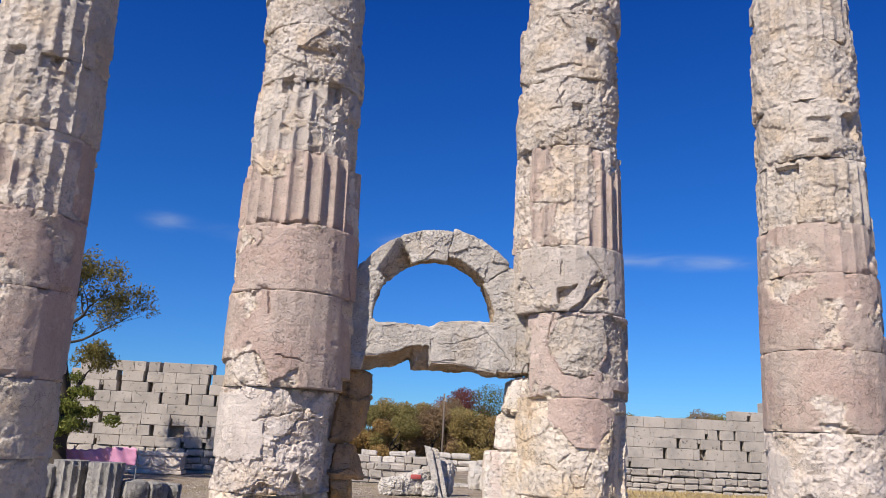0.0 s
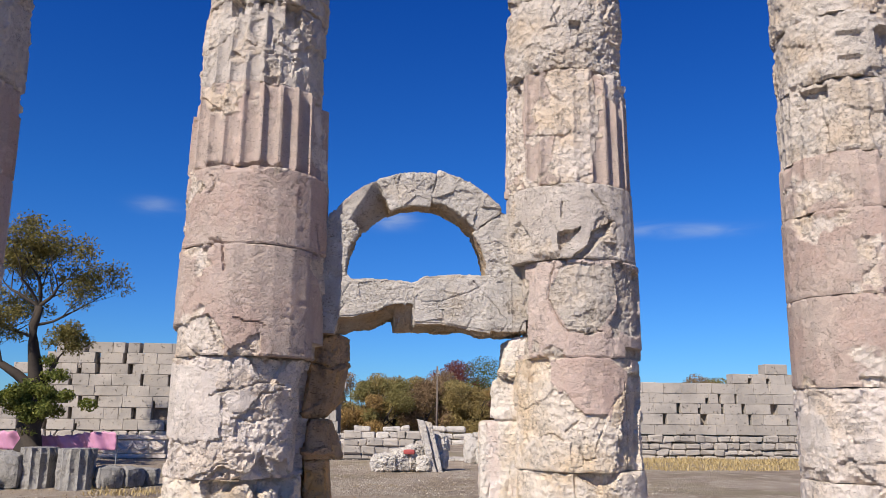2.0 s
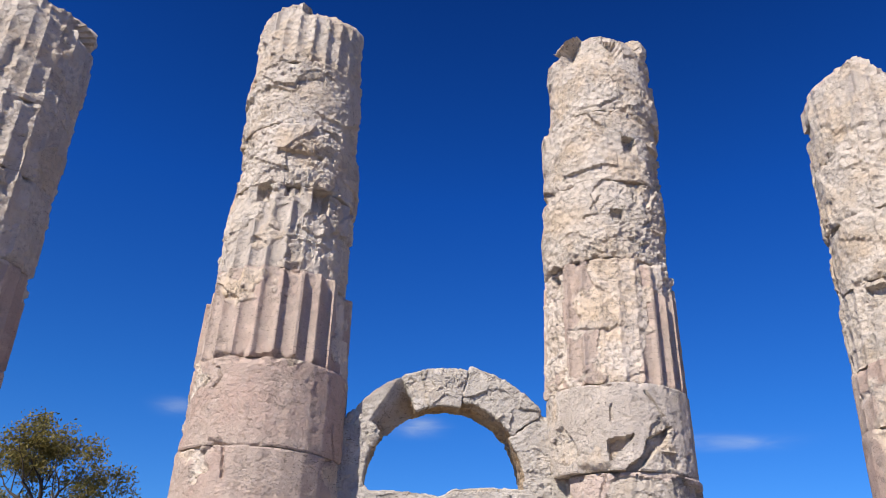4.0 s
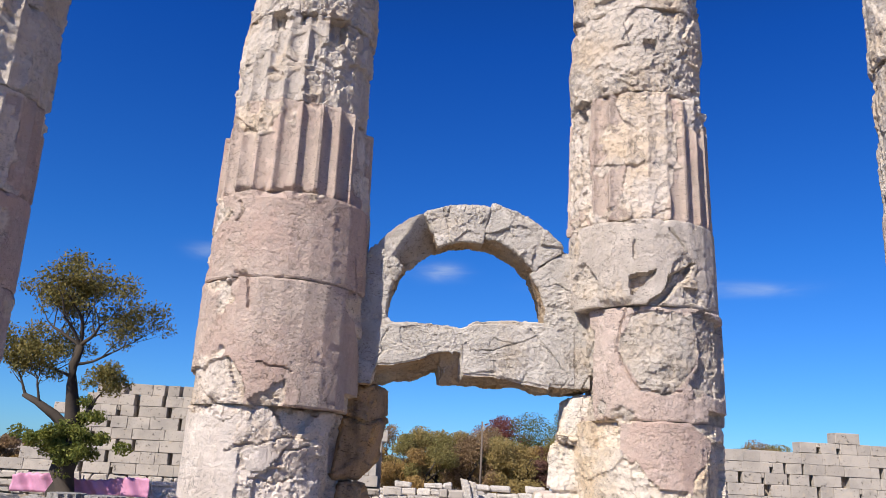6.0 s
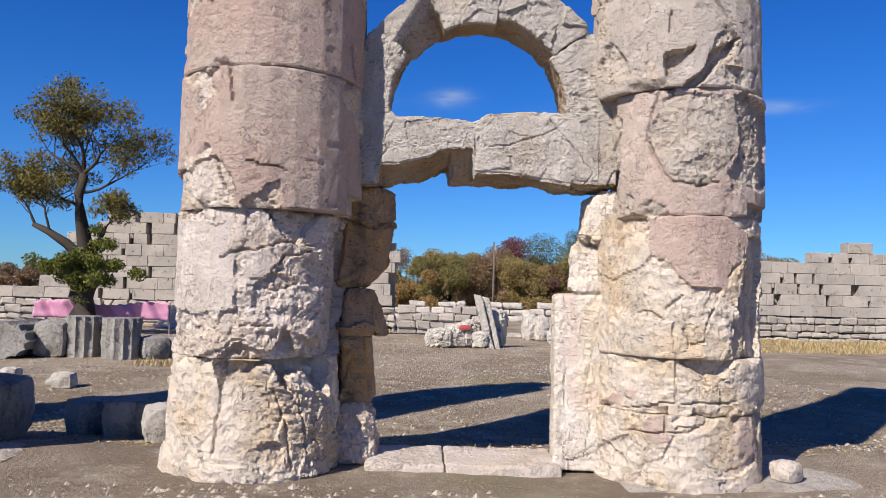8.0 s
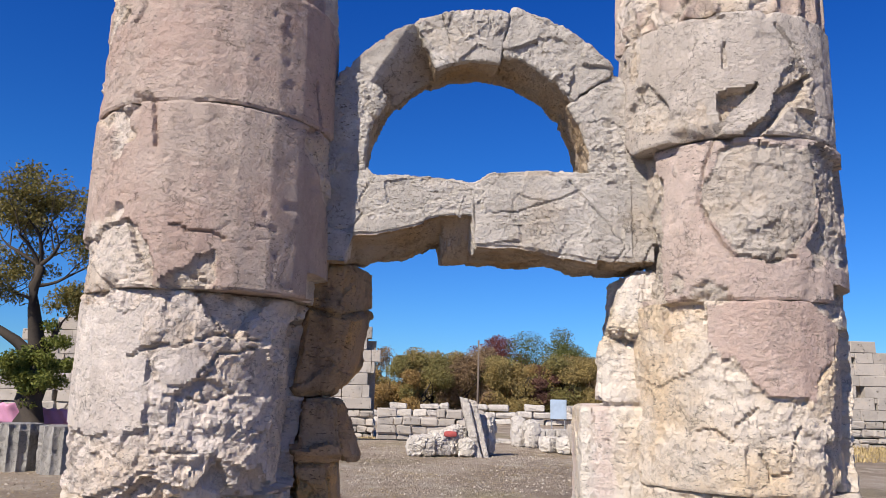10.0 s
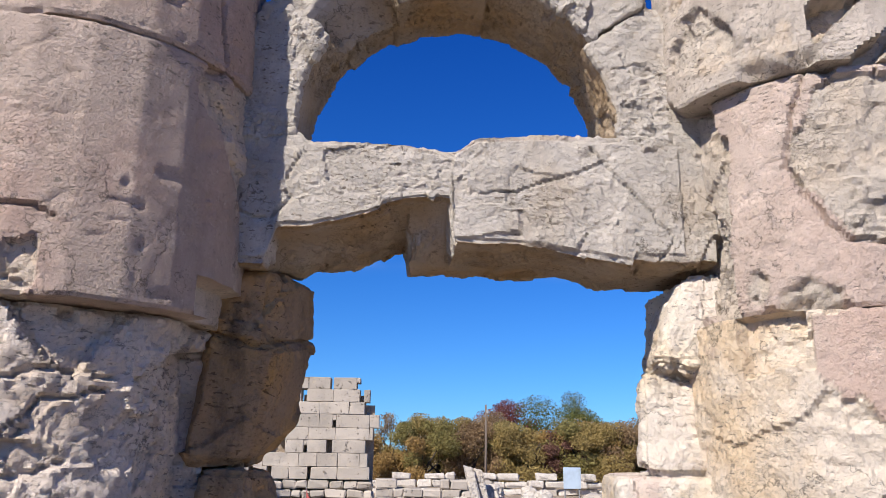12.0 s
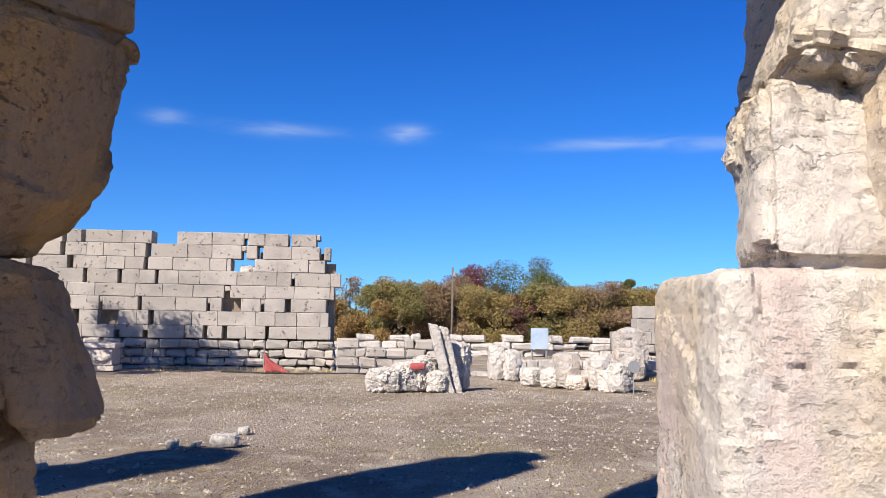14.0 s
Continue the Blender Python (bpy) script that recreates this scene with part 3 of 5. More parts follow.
# columns by x: each row of a drum is z0, z1, style, radii, share worn, stone
column(-0.99, [
    (-0.14, 0.80, "facet", 0.745, 0.675, 1.0, "c", -0.02), (0.80, 1.93, "facet", 0.69, 0.685, 0.9, "w", -0.005),
    (1.93, 3.0, "facet", 0.755, 0.745, 0.0, "p", 0.045), (3.0, 3.79, "facet", 0.745, 0.735, 0.05, "p", 0.055),
    (3.79, 4.69, "flute", 0.73, 0.715, 0.08, "p", 0.04), (4.69, 5.62, "flute", 0.68, 0.67, 0.68, "g", 0.03),
    (5.62, 6.35, "facet", 0.665, 0.655, 1.0, "g", 0.05), (6.35, 7.2, "facet", 0.65, 0.64, 1.0, "g"), (7.2, 8.1, "flute", 0.64, 0.62, 0.7, "g")],
    [([(-130, 2.22), (-47, 2.25), (-36, 2.29), (-22, 2.30), (-12, 2.21), (-5, 1.90), (-130, 1.90)], 0.025), (rect(-85, -8, 1.15, 1.86), -1), (rect(-95, -52, 4.42, 4.75), 0.07),
     (rect(-28, -14, 5.42, 5.60), 0.10), (rect(0, 14, 5.48, 5.62), 0.08), (rect(26, 42, 5.36, 5.60), 0.10), (rect(-14, 30, 5.95, 6.03), 0.06), (rect(62, 90, 4.2, 4.75), 0.06),
     ([(9, 1.96), (24, 1.74), (34, 1.67), (43, 1.83), (56, 1.96)], 0.07), ([(-18, 0.80), (-6, 0.92), (17, 0.86), (29, 1.0), (37, 0.86), (50, 1.0), (58, 0.80)], 0.07),
     ([(-19, 0.80), (-13, 0.56), (-9, 0.70), (4, 0.70), (8, 0.75), (20, 0.75), (24, 0.62), (30, 0.58), (33, 0.68), (42, 0.72), (50, 0.60), (68, 0.50), (68, 0.80)], 0.16), ([(56, 0.80), (62, 1.55), (70, 1.84), (100, 1.84), (100, 0.80)], 0.11), (rect(62, 130, 1.93, 2.08), 0.08)],
    1.3, 350, 0.0155, "weathered limestone column, pinkish lower drums, fluted above",
    [[(-16, 1.56), (-2, 1.64), (5, 1.61), (28, 1.70), (47, 1.66)], [(16, 1.48), (27, 1.59), (44, 1.62)], [(-2, 1.06), (17, 1.05)], [(14, 1.87), (22, 1.75), (30, 1.69)], [(2, 1.36), (18, 1.33), (34, 1.37)],
     [(-17, 3.0), (-14, 2.72)], [(-4, 2.28), (8, 2.24), (18, 2.23)], [(-12, 0.56), (-14, 0.1)], [(22, 0.58), (30, 0.30), (34, 0.0)], [(38, 0.55), (44, 0.1)], [(-40, 0.28), (-26, 0.20)], [(62, 3.3), (66, 3.0)], [(-34, 3.7), (-28, 3.6), (-33, 3.5)]])
column(2.476, [
    (-0.14, 0.45, "soft", 0.70, 0.69, 0.75, "c"), (0.45, 0.88, "soft", 0.69, 0.68, 0.75, "c"), (0.88, 1.98, "soft", 0.69, 0.68, 1.0, "c"),
    (1.98, 2.97, "facet", 0.665, 0.665, 0.1, "b", 0.03), (2.97, 3.76, "facet", 0.70, 0.69, 0.12, "g", -0.035),
    (3.76, 5.04, "flute", 0.695, 0.675, 0.25, "p", -0.055), (5.04, 5.95, "facet", 0.67, 0.665, 1.0, "g", -0.06), (5.95, 6.85, "facet", 0.66, 0.64, 1.0, "g", -0.05), (6.85, 8.1, "facet", 0.64, 0.62, 0.9, "g")],
    [(rect(-140, -66, 2.0, 2.98), 0.06), ([(-38, 1.99), (12, 1.99), (34, 1.86), (34, 1.78), (18, 1.51), (13, 1.39), (4, 1.38), (-10, 1.44), (-25, 1.64), (-31, 1.60), (-38, 1.74)], -1), ([(-63, 1.99), (-39, 1.99), (-41, 1.78), (-51, 1.75), (-62, 1.71)], 0.06),
     ([(-30, 2.88), (-37, 2.69), (-37, 2.48), (-25, 2.25), (1, 2.22), (16, 2.38), (22, 2.64), (15, 2.92), (-10, 2.92)], 0.0), ([(15, 2.93), (70, 2.94), (60, 2.18), (30, 2.2), (18, 2.30), (23, 2.56)], 0.035),
     ([(-24, 3.22), (-5, 3.30), (-12, 3.2), (-24, 3.06)], 0.09), ([(2, 3.24), (27, 3.40), (22, 3.27), (5, 3.04), (-6, 2.94), (-16, 2.94), (0, 3.1)], 0.09), (rect(30, 80, 1.97, 2.08), 0.07),
     (rect(-100, -62, 3.9, 5.3), 0.02), ([(-30, 3.9), (-18, 4.5), (-34, 5.1), (14, 5.1), (16, 4.3), (4, 3.9)], 0.01), ([(34, 1.84), (60, 1.83), (60, 0.85), (23, 0.86), (20, 1.32), (26, 1.43)], 0.06),
     ([(-21, 0.89), (24, 0.89), (16, 0.77), (3, 0.75), (-12, 0.81)], 0.11), (rect(-80, -68, 4.75, 5.0), 0.12), (rect(-8, 3, 5.45, 5.6), 0.08), (rect(8, 22, 6.3, 6.5), 0.1), (rect(36, 70, 5.9, 6.5), 0.05)],
    4.1, 350, 0.0155, "weathered limestone column with broken cream lower drums",
    [[(-33, 2.97), (-38, 2.82), (-43, 2.57), (-35, 2.41), (-25, 2.24), (-8, 2.21), (6, 2.24)], [(-22, 3.41), (-20, 3.56)], [(5, 3.68), (20, 3.47)], [(-25, 1.26), (-14, 1.37)], [(0, 1.10), (6, 1.27)], [(-48, 1.22), (-36, 1.24), (-27, 1.17)],
     [(-18, 0.87), (-18, 0.53)], [(-54, 0.47), (-25, 0.53), (24, 0.56)], [(-25, 0.5), (-24, 0.31)], [(-55, 0.29), (-9, 0.33), (2, 0.42)], [(30, 1.73), (31, 1.2)], [(38, 1.7), (39, 0.95)], [(-33, 5.50), (-9, 5.53)], [(-18, 5.75), (-26, 5.58)], [(-14, 1.1), (-10, 0.98), (0, 1.02)]])
column(5.743, [
    (-0.14, 0.76, "facet", 0.73, 0.73, 0.75, "w"), (0.76, 1.73, "facet", 0.73, 0.725, 0.7, "w"), (1.73, 2.7, "facet", 0.735, 0.73, 0.03, "p"), (2.7, 3.64, "facet", 0.73, 0.72, 0.06, "p"),
    (3.64, 4.28, "shallow", 0.71, 0.70, 0.12, "p"), (4.28, 5.15, "flute", 0.70, 0.69, 0.7, "g"), (5.15, 5.94, "facet", 0.69, 0.68, 1.0, "g"), (5.94, 6.8, "facet", 0.685, 0.67, 1.0, "g"), (6.8, 8.0, "flute", 0.67, 0.65, 0.7, "g")],
    [([(30, 1.74), (60, 1.74), (60, 1.3), (46, 1.45)], 0.09), (rect(-72, -42, 4.85, 5.08), 0.12), (rect(-120, -46, 4.3, 8.0), 0.03), (rect(8, 34, 5.45, 5.75), 0.09), (rect(-30, -8, 5.32, 5.38), 0.05), (rect(-30, -4, 5.62, 5.68), 0.05)],
    7.7, 200, 0.026, "weathered limestone column with smooth faceted drums")
column(-4.20, [
    (-0.14, 1.05, "facet", 0.72, 0.715, 0.75, "g"), (1.05, 1.9, "facet", 0.72, 0.71, 0.65, "g"), (1.9, 2.9, "facet", 0.715, 0.71, 0.03, "p"), (2.9, 3.78, "facet", 0.71, 0.70, 0.03, "p"),
    (3.78, 4.75, "flute", 0.70, 0.69, 0.2, "p"), (4.75, 5.67, "flute", 0.70, 0.69, 0.6, "g"), (5.67, 6.5, "flute", 0.69, 0.68, 0.6, "g"), (6.5, 8.0, "flute", 0.68, 0.66, 0.6, "g")],
    [(rect(-22, -2, 5.5, 5.72), 0.1), (rect(14, 34, 5.5, 5.68), 0.1)], 9.9, 200, 0.026, "weathered limestone column, fluted above smooth faceted drums")
column(-7.75, [(-0.14, 1.9, "facet", 0.72, 0.71, 0.7, "w"), (1.9, 3.8, "facet", 0.71, 0.70, 0.05, "p"), (3.8, 6.0, "flute", 0.70, 0.67, 0.3, "p"), (6.0, 8.2, "flute", 0.67, 0.64, 0.6, "w")],
       [], 12.3, 90, 0.06, "weathered limestone column at the end of the row")


# ---------- the doorway built between two columns ----------
def doorway():
    # lintel: its left half has broken away underneath
    def lintel_bend(v):
        x, y, z = v[:, 0], v[:, 1], v[:, 2]
        ragged = 0.022 * chips(np.stack([x * 6, y * 4, 0 * x + 3], -1))
        front = 2.20 + 0.17 * step(-0.09, -0.03, x) + 0.15 * step(0.0, 0.62, x) - 0.20 * step(0.725, 0.745, x) - 0.07 * step(0.9, 1.6, x)
        back = 2.25 + 0.04 * step(0.0, 0.1, x) + 0.11 * step(0.25, 0.52, x) - 0.11 * step(0.53, 0.55, x) - 0.05 * step(1.3, 1.5, x)
        soffit = front + (back - front) * step(9.36, 9.66, y) + ragged * step(-0.05, 0.05, x)
        top = 2.85 - 0.045 * step(0.02, 0.08, x) * step(0.86, 0.74, x) - 0.025 * step(0.5, 0.64, x) * step(0.86, 0.70, x) + 0.02 * step(0.8, 1.2, x)
        return np.stack([x, y, soffit + (z - 2.24) / 0.6 * (top - soffit)], -1)

    # downward faces turn ochre: raw break plus warm soffit shade put into the colour
    def lintel_raw_and_shade(v, nor):
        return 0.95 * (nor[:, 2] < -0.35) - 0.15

    ob = hewn("lintel", box8(-0.42, 1.95, 9.32, 9.86, 2.24, 2.84), 0.0115, OCHRE, 2.2, 0.85, 0.02, size=0.4, worn=lintel_raw_and_shade, bend=lintel_bend, scars=([(0.80, 2.56), (1.03, 2.58), (1.30, 2.68), (1.43, 2.74)], [(1.37, 2.80), (1.63, 2.50), (1.75, 2.36), (1.65, 2.24)], [(0.06, 2.74), (-0.02, 2.60), (0.01, 2.51), (-0.08, 2.42), (-0.3, 2.47)]))
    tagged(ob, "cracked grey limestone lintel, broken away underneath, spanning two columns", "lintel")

    # arch of six wedge stones on the lintel
    ccx, ccz = 0.77, 2.90
    cuts = [(186, 145), (144.4, 115), (114.4, 105.3), (104.7, 80.4), (79.5, 36.5), (35.8, -6)]
    arch = thing("relieving_arch", ccx, 9.6, 2.8, "round arch of grey limestone wedge stones above a lintel", "arch")
    arch.location = (0, 0, 0)
    for k, (a0, a1) in enumerate(cuts):
        jut = (0.0, -0.02, 0.01, -0.01, 0.0, 0.02)[k]

        def shape(v, a0=a0, a1=a1, jut=jut, k=k):
            t = np.radians(a0 + (a1 - a0) * v[:, 0])
            r_in = (0.76, 0.74, 0.71, 0.71, 0.78, 0.74)[k] + (0.02, 0.05, 0.08, 0.08, 0.02, 0.05)[k] * v[:, 1]
            r_out = (1.09, 1.08, 1.07, 1.075, 1.135, 1.15)[k]
            r = r_in + (r_out - r_in) * v[:, 2]
            return np.stack([ccx + r * np.cos(t), 9.32 + jut + 0.58 * v[:, 1], ccz + r * np.sin(t)], -1)

        c = box8(0, 1, 0, 1, 0, 1)
        n = (60 if abs(a1 - a0) > 20 else 22, 40, 32)
        p, f = cube_lattice(n)
        rho = np.array([0.06, 0.06, 0.08])
        q = np.clip(p, -(1 - rho), 1 - rho)
        d = (p - q) / rho
        d /= np.maximum(1.0, np.linalg.norm(d, axis=1))[:, None]
        v = shape((q + rho * d + 1) / 2)
        f = f[:, ::-1]
        nor = normals_of(v, f)
        v = v + nor * (broken(v, 5.0 + k, 0.5) * 1.1 - 0.008)[:, None]
        if k == 1:      # a wedge split off its front
            lean = (v[:, 0] - 0.03) * 0.86 - (v[:, 2] - 3.45) * 0.51
            v[:, 1] = np.maximum(v[:, 1], 9.33 + 0.8 * np.maximum(0, lean) + 0.01 * fbm(v * 6, 3))
        # arch soffit browned in the same way, its shade held in the colour
        inner = step(1.0, 0.8, np.hypot(v[:, 0] - ccx, v[:, 2] - ccz)) * (v[:, 1] > 9.36)
        mesh_object("voussoir", v, f, OCHRE, arch, np.clip(0.75 * inner + 0.35 * fbm(v * 2.3, 3), 0, 1))

    # jambs: stacked rough stones
    left = [("jamb_stone", [(-0.36, 9.44, 1.91), (-0.08, 9.42, 1.85), (-0.40, 9.98, 1.90), (0.10, 9.9, 1.94), (-0.34, 9.42, 2.24), (-0.06, 9.44, 2.22), (-0.42, 9.98, 2.24), (0.10, 9.9, 2.24)], 0.4),
            ("jamb_stone", [(-0.40, 9.42, 1.37), (-0.12, 9.56, 1.35), (-0.40, 9.98, 1.34), (-0.01, 9.9, 1.40), (-0.33, 9.42, 1.93), (0.00, 9.40, 1.87), (-0.40, 9.98, 1.92), (0.10, 9.92, 1.97)], 0.4),
            ("jamb_stone", [(-0.35, 9.42, 0.98), (-0.06, 9.46, 0.98), (-0.36, 9.8, 0.98), (-0.06, 9.76, 0.98), (-0.31, 9.44, 1.35), (-0.12, 9.46, 1.34), (-0.36, 9.8, 1.34), (-0.12, 9.76, 1.34)], 0.55),
            ("jamb_stone", [(-0.36, 9.46, 0.36), (-0.06, 9.46, 0.36), (-0.40, 9.92, 0.36), (-0.04, 9.90, 0.36), (-0.36, 9.46, 0.97), (-0.12, 9.48, 0.97), (-0.36, 9.92, 0.97), (-0.10, 9.88, 0.97)], 0.55),
            ("jamb_stone", [(-0.44, 9.34, -0.12), (-0.06, 9.38, -0.12), (-0.44, 9.9, -0.12), (-0.02, 9.86, -0.12), (-0.44, 9.38, 0.36), (-0.12, 9.46, 0.36), (-0.44, 9.88, 0.36), (-0.06, 9.84, 0.36)], 0.6)]
    def hacked(v):
        """The foot of the stone is cut back to a slant."""
        return np.stack([np.minimum(v[:, 0], 0.08 - 0.95 * np.maximum(0, 1.62 - v[:, 2])), v[:, 1], v[:, 2]], -1)

    for k, (nm, c, rel) in enumerate(left):
        ob = hewn(nm, c, 0.014, BROWN if k < 4 else CREAM, 20.0 + 3 * k, rel * 1.9, 0.05, size=0.9, bend=hacked if k == 1 else None)
        tagged(ob, "brown-stained rough stone stacked as a door jamb", "jamb stone", "left door jamb")
    ob = hewn("jamb_stone", [(-0.06, 9.60, 0.95), (0.05, 9.72, 0.94), (-0.12, 9.98, 0.95), (0.05, 9.95, 0.94), (-0.14, 9.58, 1.34), (-0.08, 9.66, 1.33), (-0.20, 9.98, 1.34), (-0.10, 9.95, 1.33)], 0.014, BROWN, 55.0, 0.55, 0.04, size=0.8)
    tagged(ob, "brown-stained rough stone wedged in a door jamb", "jamb stone", "left door jamb")
    ob = hewn("jamb_stone", box8(-0.39, -0.22, 9.74, 9.97, -0.1, 1.96), 0.03, BROWN, 58.0, 0.5, 0.03, size=0.6)
    tagged(ob, "narrow dark stone filling behind a door jamb", "jamb stone", "left door jamb")
    def streaked(v, nor):
        """Pinkish skin left in a ragged upright streak."""
        return 0.85 - 1.1 * step(0.09, 0.03, np.abs(v[:, 0] - 1.58 + 0.05 * fbm(v * 3, 3))) - 0.9 * step(0.5, 0.75, v[:, 0] - 1.2) * step(0.8, 0.6, v[:, 2])

    right = [([(1.44, 9.34, -0.12), (1.95, 9.30, -0.12), (1.52, 9.95, -0.12), (1.95, 9.95, -0.12), (1.44, 9.36, 1.34), (1.92, 9.32, 1.35), (1.52, 9.95, 1.34), (1.95, 9.95, 1.35)], 0.28, 0.03, "tall cream limestone block standing as a door jamb"),
             ([(1.57, 9.38, 1.35), (1.90, 9.36, 1.35), (1.70, 9.85, 1.35), (1.94, 9.85, 1.35), (1.60, 9.46, 1.80), (1.90, 9.42, 1.76), (1.70, 9.85, 1.82), (1.98, 9.85, 1.80)], 0.95, 0.07, "rounded cream boulder in a door jamb"),
             ([(1.62, 9.34, 1.80), (1.93, 9.32, 1.76), (1.72, 9.85, 1.80), (1.98, 9.85, 1.78), (1.78, 9.38, 2.22), (1.98, 9.34, 2.24), (1.76, 9.85, 2.22), (2.0, 9.85, 2.24)], 0.95, 0.07, "rounded cream boulder in a door jamb")]
    for k, (c, rel, ed, lab) in enumerate(right):
        splits = ([(1.59, 1.13), (1.63, 1.12), (1.72, 1.14)], [(1.76, 0.88), (1.72, 0.6), (1.75, 0.3), (1.70, 0.0)], [(1.55, 0.75), (1.53, 0.4)]) if k == 0 else ()
        ob = hewn("jamb_stone", c, 0.014, BRIGHT, 40.0 + 3 * k, rel * (1.5 if k == 0 else 1.0), ed, size=0.6, worn=streaked if k == 0 else 0.75, scars=splits)
        tagged(ob, lab, "jamb stone", "right door jamb")
    # threshold
    for x0, x1, s in ((-0.10, 0.55, 1), (0.56, 1.50, 2)):
        ob = hewn("threshold_slab", box8(x0, x1, 9.2, 9.95, -0.25, -0.04), 0.04, WHITE, 60.0 + s, 0.3, 0.03)
        tagged(ob, "worn pale limestone threshold slab between columns", "slab", "threshold slabs")


doorway()


# ---------- stylobate blocks along the colonnade ----------
def stylobate():
    x = -9.0
    rnd = random.Random(5)
    k = 0
    while x < 8.5:
        w = rnd.uniform(0.9, 1.4)
        if not (-0.6 < x + w / 2 < 1.9):
            ob = hewn("stylobate_slab", box8(x, x + w - 0.02, 8.75, 10.0, -0.4, -0.09 + rnd.uniform(-0.02, 0.02)), 0.09, GREY, 70 + k, 0.35, 0.04)
            tagged(ob, "flat grey limestone slab under the colonnade", "slab", "stylobate slabs")
        x += w
        k += 1


stylobate()


def loose_stones():
    # BLACKENED lumps here carry the column's shadow in their colour
    for k, (x, y, sx, sy, sz, mat, turn) in enumerate((
            (-2.05, 10.4, 0.40, 0.4, 0.36, PALE, 20), (-2.5, 10.9, 0.6, 0.5, 0.40, BLACKENED, 5), (-3.0, 11.2, 0.6, 0.5, 0.38, BLACKENED, 40), (-3.75, 10.5, 0.7, 0.7, 0.60, BLACKENED, 12),
            (3.24, 9.0, 0.2, 0.2, 0.15, WHITE, 30), (-5.35, 15.7, 0.36, 0.3, 0.26, PALE, 0), (-6.7, 16.7, 0.3, 0.3, 0.16, PALE, 0), (-5.6, 15.9, 0.2, 0.2, 0.1, PALE, 0),
            (-1.03, 17.6, 0.32, 0.26, 0.15, PALE, 0), (-1.6, 17.4, 0.14, 0.12, 0.08, PALE, 0), (-1.35, 17.5, 0.12, 0.12, 0.07, PALE, 0), (-1.0, 18.8, 0.14, 0.12, 0.09, PALE, 0), (-2.6, 16.2, 0.12, 0.1, 0.07, PALE, 0))):
        z = float(ground_z(x, y))
        boulder("loose_stone", x, y, max(z, -0.08) if y < 10 else z, sx, sy, sz, mat, 80 + k * 2.1, 0.8, 12, turn, "rough pale limestone lump lying on the earth", "stone", "loose stones")


loose_stones()


# ---------- ruined precinct wall ----------
WY = 32.6


def wall_run(name, x0, x1, tops, label, seed, base=-0.5, thick=0.62, rubble_to=0.55):
    """Courses of squared blocks with gaps; tops(x) is the broken skyline. The lowest part is rubble."""
    rnd = np.random.RandomState(seed)
    ob = thing(name, 0, 0, 0, label, "wall", kind="structure")
    # backing added inside the blocks so that gaps look dark, not see-through
    bm = bmesh.new()
    xa = x0
    while xa < x1 - 0.2:
        lim = min(tops(xa), tops(xa + 0.3)) - 0.42
        if -4.0 < xa + 0.15 < -2.8:
            lim = 2.5
        if lim > base:
            bmesh.ops.create_cube(bm, size=1, matrix=Matrix.Translation((xa + 0.15, WY + 0.42, (lim + base) / 2)) @ Matrix.Diagonal((0.3, 0.2, lim - base, 1)))
        xa += 0.3
    part("core", bm, SOIL, ob, "added earth backing that darkens the gaps between blocks")
    z, course = base, 0
    heights = [0.24, 0.24, 0.28, 0.30] + [0.40, 0.44, 0.42, 0.40, 0.44, 0.40, 0.42, 0.40, 0.40]
    for h in heights:
        rubble = z < rubble_to
        x = x0 + rnd.uniform(-0.3, 0.1)
        end = x1 + (0 if rubble else rnd.uniform(-0.22, 0.2))
        while x < end:
            w = rnd.uniform(0.28, 0.75) if rubble else rnd.uniform(0.5, 1.25)
            xe = min(x + w, end)
            mid = (x + xe) / 2
            zt = tops(mid)
            hole = [(a, b) for a, b, c, d in WINDOWS if not rubble and a < xe and b > x and c < z + h / 2 < d]
            if hole and x >= hole[0][0] - 0.05:
                x = hole[0][1]
                continue
            if hole:
                xe = hole[0][0]
            if z + h * 0.55 < zt and xe - x > 0.12:
                gap = rnd.uniform(0.10, 0.19) if (not rubble and rnd.rand() < 0.36) else 0.006
                hh = h * (rnd.uniform(0.8, 1.0) if rubble else 1.0)
                dy = rnd.uniform(-0.05, 0.05) if rubble else rnd.uniform(-0.012, 0.012)
                small_stone("stone" if rubble else "block", x, xe - gap, WY + dy, WY + thick, z, z + hh - 0.006, ASHLAR, ob, rnd, 0.03 if rubble else 0.008, 0.05 if rubble else 0.016)
                if gap > 0.08 and rnd.rand() < 0.45:
                    small_stone("block", xe - gap + 0.004, xe - 0.004, WY + 0.02, WY + thick, z + h * 0.55, z + h - 0.008, ASHLAR, ob, rnd, 0.008, 0.02)
            x = xe
        z += h


WINDOWS = ((-3.74, -3.02, 2.6, 3.1), (-7.7, -7.1, 1.0, 1.4), (-3.85, -3.4, 1.42, 1.8), (14.2, 14.5, 1.0, 1.4), (17.3, 17.6, 1.4, 1.8))


def left_top(x):
    if x < -13.6:
        return 0.6 + (x + 16) * 0.3
    if x < -12.6:
        return 2.0
    if x < -11.4:
        return 3.25
    if -6.2 < x < -5.3:
        return 3.3
    return 3.72 if x < -0.75 else (3.4 if x < -0.2 else 0.9)


def right_top(x):
    if x < 9.4:
        return 1.1
    if x < 10.4:
        return 2.0
    if 16.9 < x < 18.0:
        return 3.4
    return 2.68 if x < 16.0 else 3.0


ob = boulder("wall_boulder", -3.25, WY + 0.3, 2.49, 0.5, 0.4, 0.36, PALE, 77.0, 1.2, 12, 15, "rough dark stone lying in a gap of the wall", "stone")


